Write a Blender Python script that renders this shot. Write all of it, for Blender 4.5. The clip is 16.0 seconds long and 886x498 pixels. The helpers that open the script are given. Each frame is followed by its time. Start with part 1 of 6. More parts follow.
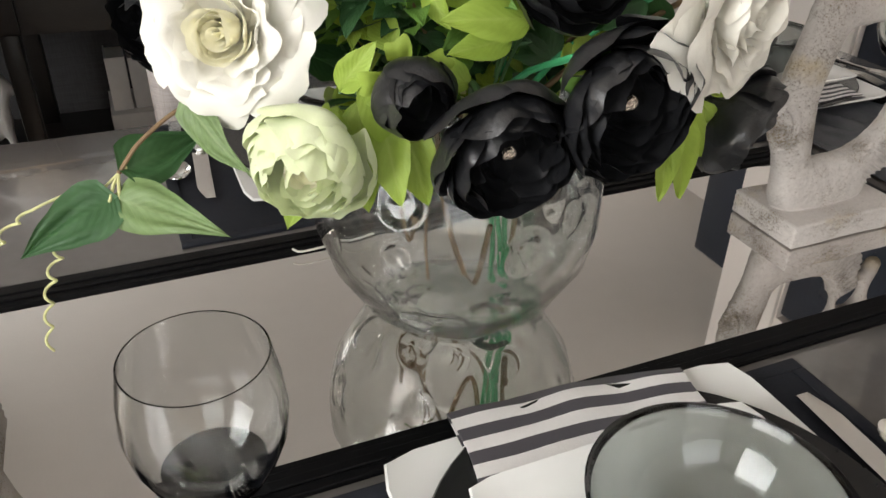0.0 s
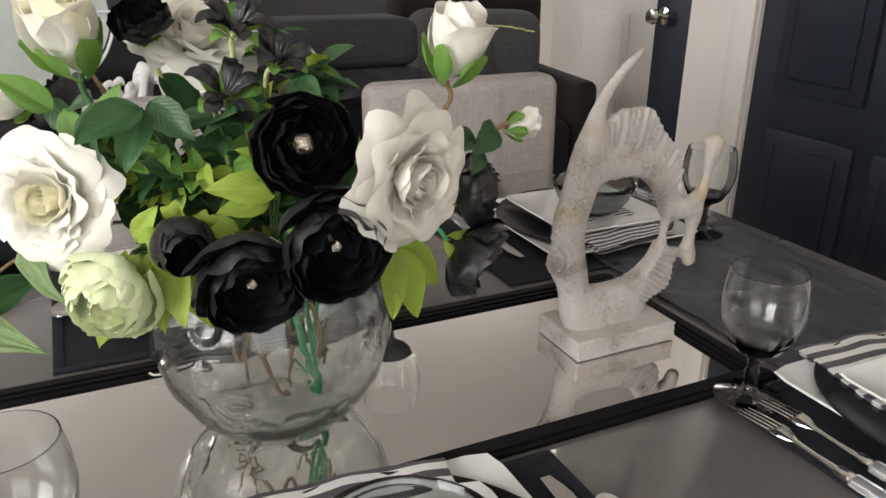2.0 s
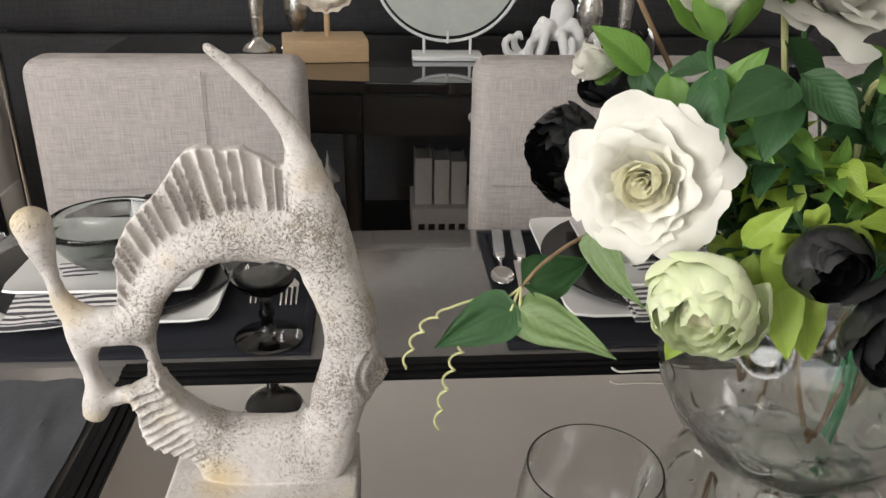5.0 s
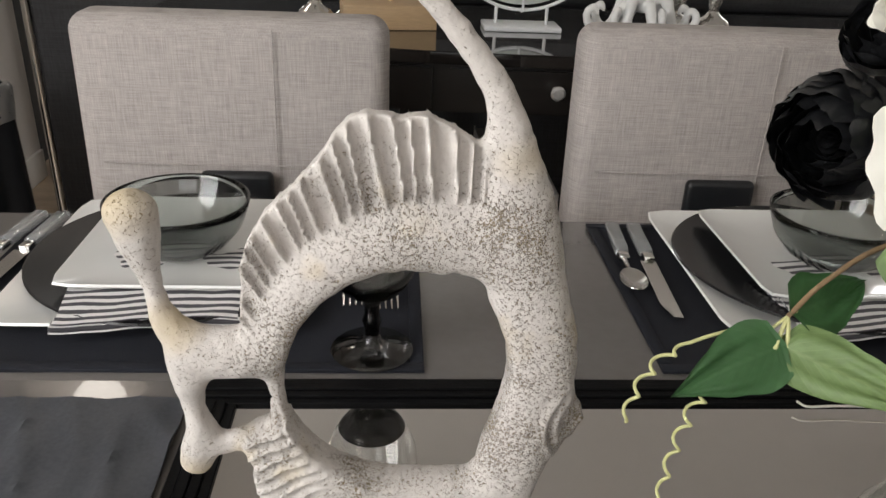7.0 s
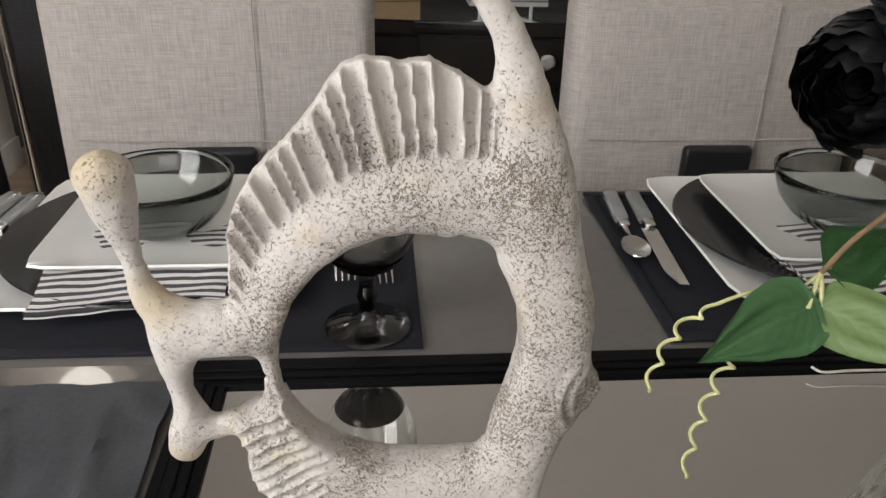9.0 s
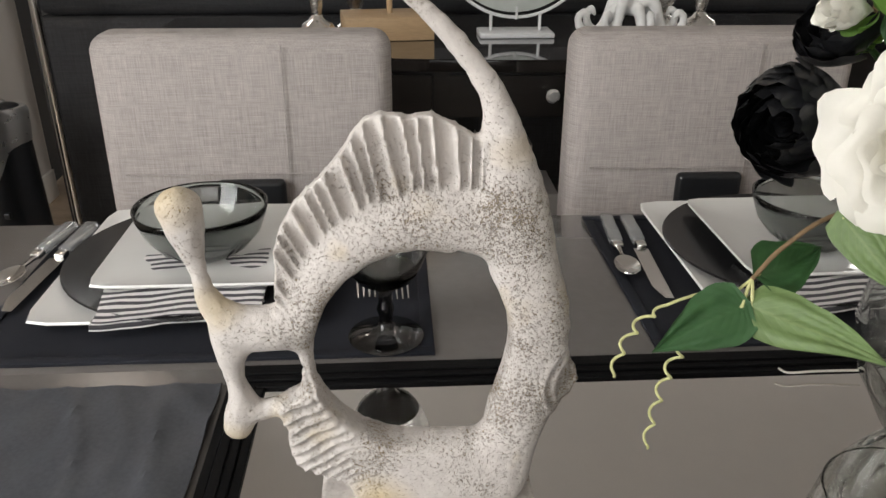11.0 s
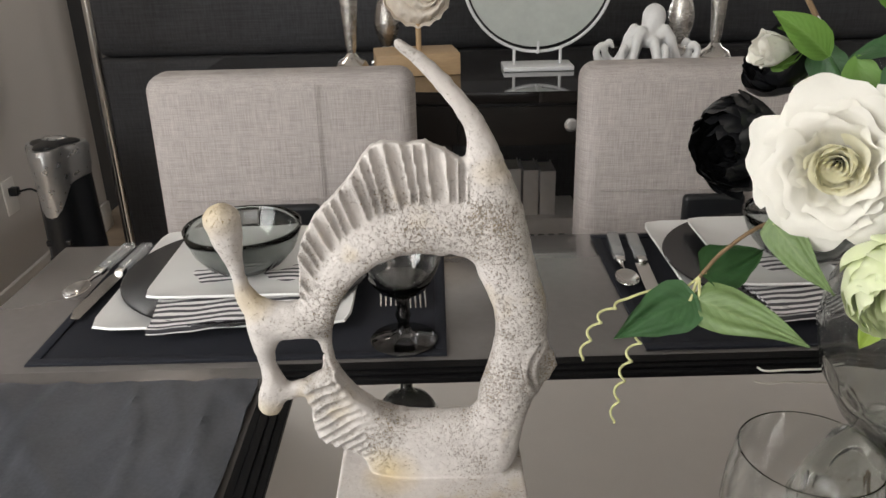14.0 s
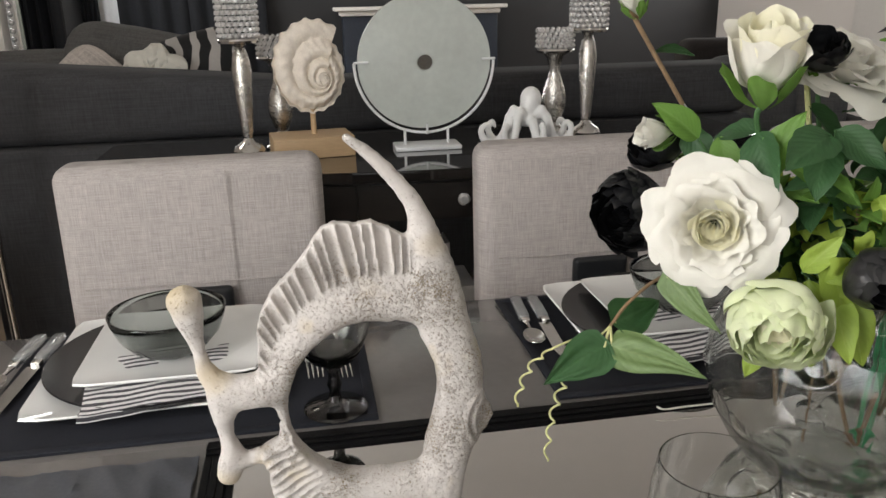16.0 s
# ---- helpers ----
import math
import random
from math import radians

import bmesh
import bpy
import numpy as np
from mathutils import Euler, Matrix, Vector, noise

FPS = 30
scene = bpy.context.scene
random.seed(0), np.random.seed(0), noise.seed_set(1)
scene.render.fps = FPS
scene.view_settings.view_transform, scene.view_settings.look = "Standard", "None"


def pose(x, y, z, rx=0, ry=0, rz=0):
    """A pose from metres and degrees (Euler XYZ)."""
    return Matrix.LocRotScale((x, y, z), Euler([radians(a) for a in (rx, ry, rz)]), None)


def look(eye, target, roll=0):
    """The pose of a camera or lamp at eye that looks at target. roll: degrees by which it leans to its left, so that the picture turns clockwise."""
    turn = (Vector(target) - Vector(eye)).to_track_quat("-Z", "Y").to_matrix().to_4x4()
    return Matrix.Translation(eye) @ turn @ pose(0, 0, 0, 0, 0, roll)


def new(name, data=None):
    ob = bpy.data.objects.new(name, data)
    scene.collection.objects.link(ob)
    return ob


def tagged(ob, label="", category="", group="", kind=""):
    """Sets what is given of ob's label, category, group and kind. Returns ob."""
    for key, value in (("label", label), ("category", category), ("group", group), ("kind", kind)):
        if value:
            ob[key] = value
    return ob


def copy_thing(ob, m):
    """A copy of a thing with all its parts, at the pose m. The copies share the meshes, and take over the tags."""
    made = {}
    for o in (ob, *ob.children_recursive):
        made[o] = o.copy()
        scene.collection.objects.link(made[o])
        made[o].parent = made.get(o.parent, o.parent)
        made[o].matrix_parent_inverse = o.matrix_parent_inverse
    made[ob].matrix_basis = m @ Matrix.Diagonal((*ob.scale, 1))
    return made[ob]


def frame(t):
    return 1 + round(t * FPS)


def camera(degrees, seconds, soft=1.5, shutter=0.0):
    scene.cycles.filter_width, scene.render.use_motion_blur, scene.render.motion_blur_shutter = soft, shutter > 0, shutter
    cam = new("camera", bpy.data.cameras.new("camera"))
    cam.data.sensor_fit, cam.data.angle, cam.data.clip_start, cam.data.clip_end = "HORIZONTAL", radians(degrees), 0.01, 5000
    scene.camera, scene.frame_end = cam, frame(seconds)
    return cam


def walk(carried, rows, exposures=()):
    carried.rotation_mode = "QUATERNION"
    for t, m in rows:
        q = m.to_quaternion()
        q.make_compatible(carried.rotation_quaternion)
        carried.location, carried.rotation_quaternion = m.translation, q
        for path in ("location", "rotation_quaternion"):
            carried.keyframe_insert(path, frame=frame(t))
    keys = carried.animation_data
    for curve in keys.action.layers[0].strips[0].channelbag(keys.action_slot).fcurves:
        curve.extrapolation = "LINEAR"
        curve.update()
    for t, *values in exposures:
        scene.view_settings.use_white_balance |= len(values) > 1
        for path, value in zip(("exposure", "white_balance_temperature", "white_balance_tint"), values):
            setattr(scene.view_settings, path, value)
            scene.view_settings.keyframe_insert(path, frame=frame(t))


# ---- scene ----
cam = camera(59.0, 16.0)
PATH = [
    (0, (-0.166, -0.51, 1.155), (0.499, 1.057, 0.104), 1.0),
    (0.5, (-0.126, -0.571, 1.18), (0.599, 1.034, 0.232), 1.0),
    (1, (-0.099, -0.626, 1.194), (0.69, 1.019, 0.376), 0.9),
    (1.5, (-0.086, -0.665, 1.209), (0.737, 0.996, 0.458), 0.7),
    (2, (-0.087, -0.692, 1.211), (0.719, 0.986, 0.479), 0.8),
    (2.5, (-0.094, -0.714, 1.211), (0.65, 1.001, 0.501), 0.8),
    (3, (-0.108, -0.721, 1.209), (0.536, 1.041, 0.515), 0.6),
    (3.5, (-0.132, -0.707, 1.21), (0.37, 1.101, 0.519), 0.4),
    (4, (-0.164, -0.669, 1.208), (0.175, 1.168, 0.493), 0.7),
    (4.5, (-0.213, -0.597, 1.196), (-0.003, 1.237, 0.425), 1.3),
    (5, (-0.273, -0.521, 1.19), (-0.127, 1.294, 0.363), 1.1),
    (5.2, (-0.294, -0.495, 1.187), (-0.156, 1.313, 0.342), 1.4),
    (7.3, (-0.381, -0.36, 1.133), (-0.255, 1.43, 0.251), 2.6),
    (7.5, (-0.382, -0.348, 1.128), (-0.263, 1.418, 0.197), 2.5),
    (8, (-0.386, -0.343, 1.114), (-0.239, 1.399, 0.142), 3.5),
    (8.5, (-0.386, -0.348, 1.116), (-0.213, 1.399, 0.158), 3.2),
    (9, (-0.386, -0.354, 1.118), (-0.222, 1.418, 0.206), 1.6),
    (9.5, (-0.389, -0.36, 1.122), (-0.22, 1.428, 0.243), 0.2),
    (11.8, (-0.381, -0.479, 1.161), (-0.286, 1.328, 0.31), 0.7),
    (12, (-0.383, -0.485, 1.157), (-0.284, 1.318, 0.296), 0.9),
    (12.5, (-0.383, -0.492, 1.149), (-0.288, 1.299, 0.265), 0.8),
    (13, (-0.382, -0.503, 1.151), (-0.324, 1.297, 0.281), 0.1),
    (13.5, (-0.373, -0.51, 1.164), (-0.364, 1.307, 0.328), -1.6),
    (14, (-0.356, -0.528, 1.175), (-0.348, 1.312, 0.392), -1.4),
    (14.5, (-0.356, -0.565, 1.177), (-0.329, 1.295, 0.444), -0.4),
    (15, (-0.359, -0.601, 1.179), (-0.292, 1.274, 0.484), -0.3),
    (15.5, (-0.371, -0.596, 1.187), (-0.181, 1.286, 0.538), -1.0),
    (16, (-0.405, -0.589, 1.196), (-0.086, 1.288, 0.584), -1.3),
]
walk(cam, [(t, look(eye, target, roll)) for t, eye, target, roll in PATH],
     exposures=[(0.0, 0.12), (3.0, 0.02), (5.0, -0.18), (7.5, -0.40), (12.0, -0.37), (16.0, -0.34)])

# ---- world, sun and large lights ----
world = bpy.data.worlds.new("world")
scene.world = world
world.use_nodes = True
wn = world.node_tree.nodes
sky = wn.new("ShaderNodeTexSky")
sky.sky_type, sky.sun_disc = "NISHITA", False
sky.sun_elevation, sky.sun_rotation = radians(40), radians(200)
wn["Background"].inputs[1].default_value = 0.10
world.node_tree.links.new(sky.outputs[0], wn["Background"].inputs[0])


def area(name, m, sx, sy, power, colour):
    d = bpy.data.lights.new(name, "AREA")
    d.shape, d.size, d.size_y, d.energy, d.color = "RECTANGLE", sx, sy, power, colour
    ob = new(name, d)
    ob.matrix_world = m
    return ob


# daylight in the openings of the windows, apart from the hall lamp
area("window_light_front", look((-0.85, -2.62, 1.55), (-0.75, 0.5, 1.45)), 1.6, 1.4, 17, (1.0, 0.985, 0.96))
area("window_light_side", look((-1.74, -0.9, 1.5), (0.3, 0.0, 0.9)), 1.1, 1.2, 42, (1.0, 0.985, 0.96))
area("window_light_living", look((-1.79, 3.95, 1.65), (1.5, 3.95, 1.65)), 1.5, 0.8, 40, (1.0, 0.985, 0.96))
# added fill lamp at the windowless hall wall, evens out the ceiling's brightness
area("hall_fill_light", look((2.70, 4.3, 1.65), (-1.5, 4.3, 1.65)), 1.5, 0.8, 27, (1.0, 0.98, 0.95))
area("window_light_far", look((-1.35, 5.17, 1.75), (0, 2.0, 1.75)), 0.7, 0.8, 10, (0.97, 0.99, 1.0))

# the lit floor lamp beside the left wall
bulb = bpy.data.lights.new("floor_lamp_bulb", "POINT")
bulb.energy, bulb.color, bulb.shadow_soft_size = 2.5, (1.0, 0.93, 0.84), 0.07
new("floor_lamp_bulb", bulb).matrix_world = pose(-1.17, 1.40, 1.72)

# ---- materials ----


def mat(name, colour, rough=0.5, metal=0.0, var=0.12, scale=(6.0, 60.0), bump=0.15, bump_scale=None, detail=4.0,
        trans=0.0, ior=1.45, coat=0.0, sheen=0.0, tint=None, rvar=0.1, island=0.0, sss=0.0, dist=0.002, stretch=None):
    m = bpy.data.materials.new(name)
    m.use_nodes = True
    nt = m.node_tree
    n, l = nt.nodes, nt.links
    b = n["Principled BSDF"]
    co = n.new("ShaderNodeTexCoord")
    src = co.outputs["Object"]
    if stretch:
        mp = n.new("ShaderNodeMapping")
        mp.inputs["Scale"].default_value = stretch
        l.new(src, mp.inputs[0])
        src = mp.outputs[0]
    vals = []
    for s in scale:
        t = n.new("ShaderNodeTexNoise")
        t.inputs["Scale"].default_value, t.inputs["Detail"].default_value = s, detail
        l.new(src, t.inputs["Vector"])
        vals.append(t.outputs["Fac"])
    mix = n.new("ShaderNodeMath")
    mix.operation = "ADD"
    l.new(vals[0], mix.inputs[0]), l.new(vals[1], mix.inputs[1])
    fac = mix.outputs[0]
    if island:
        info = n.new("ShaderNodeObjectInfo")
        ma = n.new("ShaderNodeMath")
        ma.operation, ma.inputs[1].default_value = "MULTIPLY_ADD", island
        l.new(info.outputs["Random"], ma.inputs[0]), l.new(fac, ma.inputs[2])
        fac = ma.outputs[0]
    ramp = n.new("ShaderNodeMapRange")
    ramp.inputs["From Min"].default_value, ramp.inputs["From Max"].default_value = 0.6, 1.4 + island
    l.new(fac, ramp.inputs[0])
    mc = n.new("ShaderNodeMix")
    mc.data_type = "RGBA"
    lo = [max(0, c * (1 - var)) for c in colour]
    hi = tint or [min(1, c * (1 + var)) for c in colour]
    mc.inputs["A"].default_value, mc.inputs["B"].default_value = (*lo, 1), (*hi, 1)
    l.new(ramp.outputs[0], mc.inputs["Factor"])
    l.new(mc.outputs["Result"], b.inputs["Base Color"])
    rr = n.new("ShaderNodeMapRange")
    rr.inputs["To Min"].default_value, rr.inputs["To Max"].default_value = max(0.0, rough - rvar * rough), min(1, rough + rvar * rough)
    l.new(vals[1], rr.inputs[0]), l.new(rr.outputs[0], b.inputs["Roughness"])
    b.inputs["Metallic"].default_value, b.inputs["IOR"].default_value = metal, ior
    b.inputs["Transmission Weight"].default_value = trans
    b.inputs["Coat Weight"].default_value, b.inputs["Sheen Weight"].default_value = coat, sheen
    b.inputs["Subsurface Weight"].default_value = sss
    if sss:
        b.inputs["Subsurface Radius"].default_value, b.inputs["Subsurface Scale"].default_value = (1, 1, 0.6), 0.01
    if bump:
        bt = n.new("ShaderNodeTexNoise")
        bt.inputs["Scale"].default_value, bt.inputs["Detail"].default_value = bump_scale or scale[1], 6
        l.new(src, bt.inputs["Vector"])
        bp = n.new("ShaderNodeBump")
        bp.inputs["Strength"].default_value, bp.inputs["Distance"].default_value = bump, dist
        l.new(bt.outputs["Fac"], bp.inputs["Height"])
        l.new(bp.outputs[0], b.inputs["Normal"])
    return m


def weave(name, colour, freq, var=0.18, rough=0.9, slub=26.0, sheen=0.0):
    """Woven cloth: two crossing sets of threads with uneven slubs."""
    m = mat(name, colour, rough, var=var, scale=(5.0, 90.0), bump=0.0, sheen=sheen)
    nt = m.node_tree
    n, l = nt.nodes, nt.links
    b = n["Principled BSDF"]
    co = n.new("ShaderNodeTexCoord")
    outs = []
    for sc in ((freq, freq, 16.0), (slub * 0.4, slub * 0.4, freq)):
        mp = n.new("ShaderNodeMapping")
        mp.inputs["Scale"].default_value = sc
        l.new(co.outputs["Object"], mp.inputs[0])
        t = n.new("ShaderNodeTexNoise")
        t.inputs["Scale"].default_value, t.inputs["Detail"].default_value = 1.0, 3
        l.new(mp.outputs[0], t.inputs["Vector"])
        outs.append(t.outputs["Fac"])
    s = n.new("ShaderNodeMath")
    s.operation = "ADD"
    l.new(outs[0], s.inputs[0]), l.new(outs[1], s.inputs[1])
    r = n.new("ShaderNodeMapRange")
    r.inputs["From Min"].default_value, r.inputs["From Max"].default_value = 0.7, 1.3
    r.inputs["To Min"].default_value, r.inputs["To Max"].default_value = 0.74, 1.18
    l.new(s.outputs[0], r.inputs[0])
    mul = n.new("ShaderNodeMix")
    mul.data_type, mul.blend_type = "RGBA", "MULTIPLY"
    mul.inputs["Factor"].default_value = 1.0
    old = b.inputs["Base Color"].links[0].from_socket
    l.new(old, mul.inputs["A"]), l.new(r.outputs[0], mul.inputs["B"])
    l.new(mul.outputs["Result"], b.inputs["Base Color"])
    bp = n.new("ShaderNodeBump")
    bp.inputs["Strength"].default_value, bp.inputs["Distance"].default_value = 0.35, 0.001
    l.new(s.outputs[0], bp.inputs["Height"]), l.new(bp.outputs[0], b.inputs["Normal"])
    return m


def stripes(name, dark, light, period, duty, axis=0):
    """Woven ticking stripe across one axis of the cloth."""
    m = mat(name, light, 0.9, var=0.05, scale=(30.0, 400.0), bump=0.3, bump_scale=900.0, dist=0.0006, sheen=0.2)
    n, l = m.node_tree.nodes, m.node_tree.links
    b = n["Principled BSDF"]
    co = n.new("ShaderNodeTexCoord")
    sp = n.new("ShaderNodeSeparateXYZ")
    l.new(co.outputs["UV"], sp.inputs[0])
    d = n.new("ShaderNodeMath")
    d.operation, d.inputs[1].default_value = "DIVIDE", period
    l.new(sp.outputs[axis], d.inputs[0])
    f = n.new("ShaderNodeMath")
    f.operation = "FRACT"
    l.new(d.outputs[0], f.inputs[0])
    c = n.new("ShaderNodeMath")
    c.operation, c.inputs[1].default_value = "LESS_THAN", duty
    l.new(f.outputs[0], c.inputs[0])
    mx = n.new("ShaderNodeMix")
    mx.data_type = "RGBA"
    old = b.inputs["Base Color"].links[0].from_socket
    l.new(c.outputs[0], mx.inputs["Factor"])
    l.new(old, mx.inputs["A"])
    mx.inputs["B"].default_value = (*dark, 1)
    l.new(mx.outputs["Result"], b.inputs["Base Color"])
    return m


M_WALL = mat("wall_paint", (0.66, 0.62, 0.585), 0.7, bump=0.08, scale=(2, 160), var=0.04)
# off-white copy of the wall paint, the strong light put into its colour
M_WALL_LIT = mat("off_white_wall_paint_lit", (0.82, 0.775, 0.735), 0.7, bump=0.08, scale=(2, 160), var=0.04)
M_CEIL = mat("ceiling_paint", (0.84, 0.82, 0.79), 0.85, bump=0.15, scale=(1.5, 120), var=0.04)
M_DARKWALL = mat("charcoal_wall_paint", (0.03, 0.03, 0.032), 0.6, bump=0.08, scale=(2, 160), var=0.1)
M_FLOOR = mat("floor_wood", (0.42, 0.33, 0.24), 0.45, var=0.25, scale=(3, 40), stretch=(1, 8, 1), bump=0.1)
M_TRIM = mat("white_trim_paint", (0.82, 0.79, 0.75), 0.4, bump=0.05, var=0.04)
M_DOOR = mat("black_door_paint", (0.017, 0.023, 0.037), 0.42, bump=0.08, scale=(5, 70), var=0.25)
M_TABLE = mat("taupe_lacquer_table", (0.13, 0.12, 0.115), 0.2, var=0.07, scale=(4, 90), bump=0.02, coat=0.6)
M_GLASSTOP = mat("grey_mirror_glass", (0.74, 0.72, 0.70), 0.02, metal=1.0, var=0.02, scale=(3, 60), bump=0.0, rvar=0.3)
M_BLACKFRAME = mat("black_stained_frame", (0.004, 0.004, 0.0045), 0.42, ior=1.18, var=0.3, scale=(8, 60), bump=0.15, stretch=(1, 14, 1))
M_NAVY = weave("black_cotton_mat", (0.010, 0.0115, 0.018), 700, rough=0.95)
M_VINYL = mat("black_faux_leather", (0.058, 0.062, 0.072), 0.40, var=0.3, scale=(9, 300), bump=0.12, bump_scale=220, dist=0.001)
M_CERAMIC = mat("white_porcelain", (0.78, 0.78, 0.76), 0.13, var=0.02, scale=(8, 60), bump=0.01, coat=0.5)
M_BLACKCER = mat("black_stoneware", (0.012, 0.012, 0.013), 0.22, var=0.2, scale=(12, 160), bump=0.06)
M_STEEL = mat("polished_steel", (0.66, 0.65, 0.63), 0.16, metal=1.0, var=0.05, scale=(20, 200), bump=0.02)
M_ACRYLIC = mat("clear_acrylic", (0.9, 0.92, 0.93), 0.08, trans=0.85, ior=1.48, var=0.02, bump=0.0)
M_GLASS = mat("clear_glass", (0.97, 0.985, 0.98), 0.0, trans=1.0, ior=1.48, var=0.01, bump=0.0)
M_VASE = mat("hammered_glass", (0.96, 0.985, 0.975), 0.0, trans=1.0, ior=1.46, var=0.01, bump=0.0)
vn, vl = M_VASE.node_tree.nodes, M_VASE.node_tree.links
vco, vor, vmr, vbp = vn.new("ShaderNodeTexCoord"), vn.new("ShaderNodeTexVoronoi"), vn.new("ShaderNodeMapRange"), vn.new("ShaderNodeBump")
vor.inputs["Scale"].default_value, vor.inputs["Randomness"].default_value = 21, 0.9
vmr.interpolation_type = "SMOOTHSTEP"
vmr.inputs["From Min"].default_value, vmr.inputs["From Max"].default_value = 0.22, 0.42
vbp.inputs["Strength"].default_value, vbp.inputs["Distance"].default_value = 0.55, 0.005
vl.new(vco.outputs["Object"], vor.inputs["Vector"]), vl.new(vor.outputs["Distance"], vmr.inputs[0])
vl.new(vmr.outputs[0], vbp.inputs["Height"]), vl.new(vbp.outputs[0], vn["Principled BSDF"].inputs["Normal"])


def thin_glass(m, tint, share):
    """Thin-walled glass: part of the light goes straight on."""
    n, l = m.node_tree.nodes, m.node_tree.links
    tp, mx = n.new("ShaderNodeBsdfTransparent"), n.new("ShaderNodeMixShader")
    tp.inputs["Color"].default_value, mx.inputs[0].default_value = (*tint, 1), share
    l.new(n["Principled BSDF"].outputs[0], mx.inputs[1]), l.new(tp.outputs[0], mx.inputs[2])
    l.new(mx.outputs[0], n["Material Output"].inputs["Surface"])


thin_glass(M_VASE, (0.975, 0.99, 0.985), 0.10)
M_SMOKE = mat("smoked_glass", (0.50, 0.53, 0.52), 0.0, trans=1.0, ior=1.48, var=0.02, bump=0.0)
M_SMOKEDARK = mat("dark_smoked_glass", (0.06, 0.06, 0.062), 0.02, trans=1.0, ior=1.48, var=0.05, bump=0.0)
M_LINEN = weave("grey_linen", (0.42, 0.385, 0.365), 900, var=0.1, slub=70)
M_ESPRESSO = mat("espresso_wood", (0.012, 0.010, 0.009), 0.32, var=0.35, scale=(6, 50), stretch=(1, 10, 10), bump=0.1)
M_SOFA = weave("charcoal_sofa_cloth", (0.052, 0.053, 0.057), 260)
M_SOFALIGHT = weave("grey_cushion_cloth", (0.11, 0.108, 0.107), 300)
M_WHITECLOTH = weave("ivory_cushion_cloth", (0.55, 0.5, 0.46), 300)
M_SHELL = mat("white_resin_shell", (0.78, 0.71, 0.62), 0.75, var=0.12, scale=(30, 220), bump=0.4)
M_WHITERESIN = mat("white_glazed_resin", (0.8, 0.8, 0.79), 0.4, var=0.05, scale=(30, 160), bump=0.1)
M_PINE = mat("light_oak", (0.50, 0.35, 0.2), 0.5, var=0.15, scale=(7, 60), stretch=(1, 9, 9), bump=0.1)
M_MERCURY = mat("mercury_glass", (0.62, 0.6, 0.57), 0.2, metal=1.0, var=0.6, scale=(90, 300), bump=1.0, bump_scale=190)
M_CRYSTAL = mat("crystal_bead", (0.85, 0.85, 0.85), 0.06, metal=0.7, var=0.15, scale=(50, 200), bump=0.0)
M_FROST = mat("frosted_sea_glass", (0.66, 0.70, 0.66), 0.3, var=0.1, scale=(9, 60), bump=0.1, trans=0.25, coat=0.4)
M_WHITEMETAL = mat("white_painted_metal", (0.75, 0.76, 0.77), 0.35, var=0.05, bump=0.05)
M_BLACKPLASTIC = mat("black_plastic", (0.015, 0.016, 0.018), 0.3, var=0.2, bump=0.05)
M_SILVERPLASTIC = mat("silver_plastic", (0.6, 0.6, 0.6), 0.28, metal=0.8, var=0.06, bump=0.03)
M_BOOK = mat("white_book_cloth", (0.74, 0.72, 0.7), 0.7, var=0.05, bump=0.15)
M_INK = mat("black_ink", (0.02, 0.02, 0.02), 0.6, var=0.1, bump=0.0)
M_CURTAIN = weave("black_curtain_cloth", (0.008, 0.009, 0.012), 200)
M_WHITEPETAL = mat("white_silk_petal", (0.79, 0.77, 0.70), 0.6, var=0.04, scale=(18, 160), bump=0.25, bump_scale=240, dist=0.0008, island=0.2, sheen=0.3)
M_YELLOWPETAL = mat("cream_yellow_petal", (0.90, 0.87, 0.70), 0.6, var=0.06, scale=(18, 160), bump=0.25, island=0.2, sheen=0.3)
M_GREENPETAL = mat("pale_green_petal", (0.72, 0.80, 0.46), 0.6, var=0.08, scale=(22, 160), tint=(0.78, 0.81, 0.60), bump=0.25, bump_scale=240, dist=0.0008, island=0.3, sheen=0.3)
M_BLACKPETAL = mat("black_silk_petal", (0.0095, 0.0098, 0.011), 0.33, var=0.3, scale=(20, 260), bump=0.35, bump_scale=220, dist=0.001, island=0.3, ior=1.6)


def let_through(m, colour, share):
    """Thin silk lets part of the light through to its other side."""
    n, l = m.node_tree.nodes, m.node_tree.links
    tr, mx = n.new("ShaderNodeBsdfTranslucent"), n.new("ShaderNodeMixShader")
    tr.inputs["Color"].default_value, mx.inputs[0].default_value = (*colour, 1), share
    l.new(n["Principled BSDF"].outputs[0], mx.inputs[1]), l.new(tr.outputs[0], mx.inputs[2])
    l.new(mx.outputs[0], n["Material Output"].inputs["Surface"])


let_through(M_WHITEPETAL, (0.84, 0.82, 0.74), 0.22)
let_through(M_YELLOWPETAL, (0.95, 0.93, 0.74), 0.36)
let_through(M_GREENPETAL, (0.80, 0.88, 0.50), 0.22)


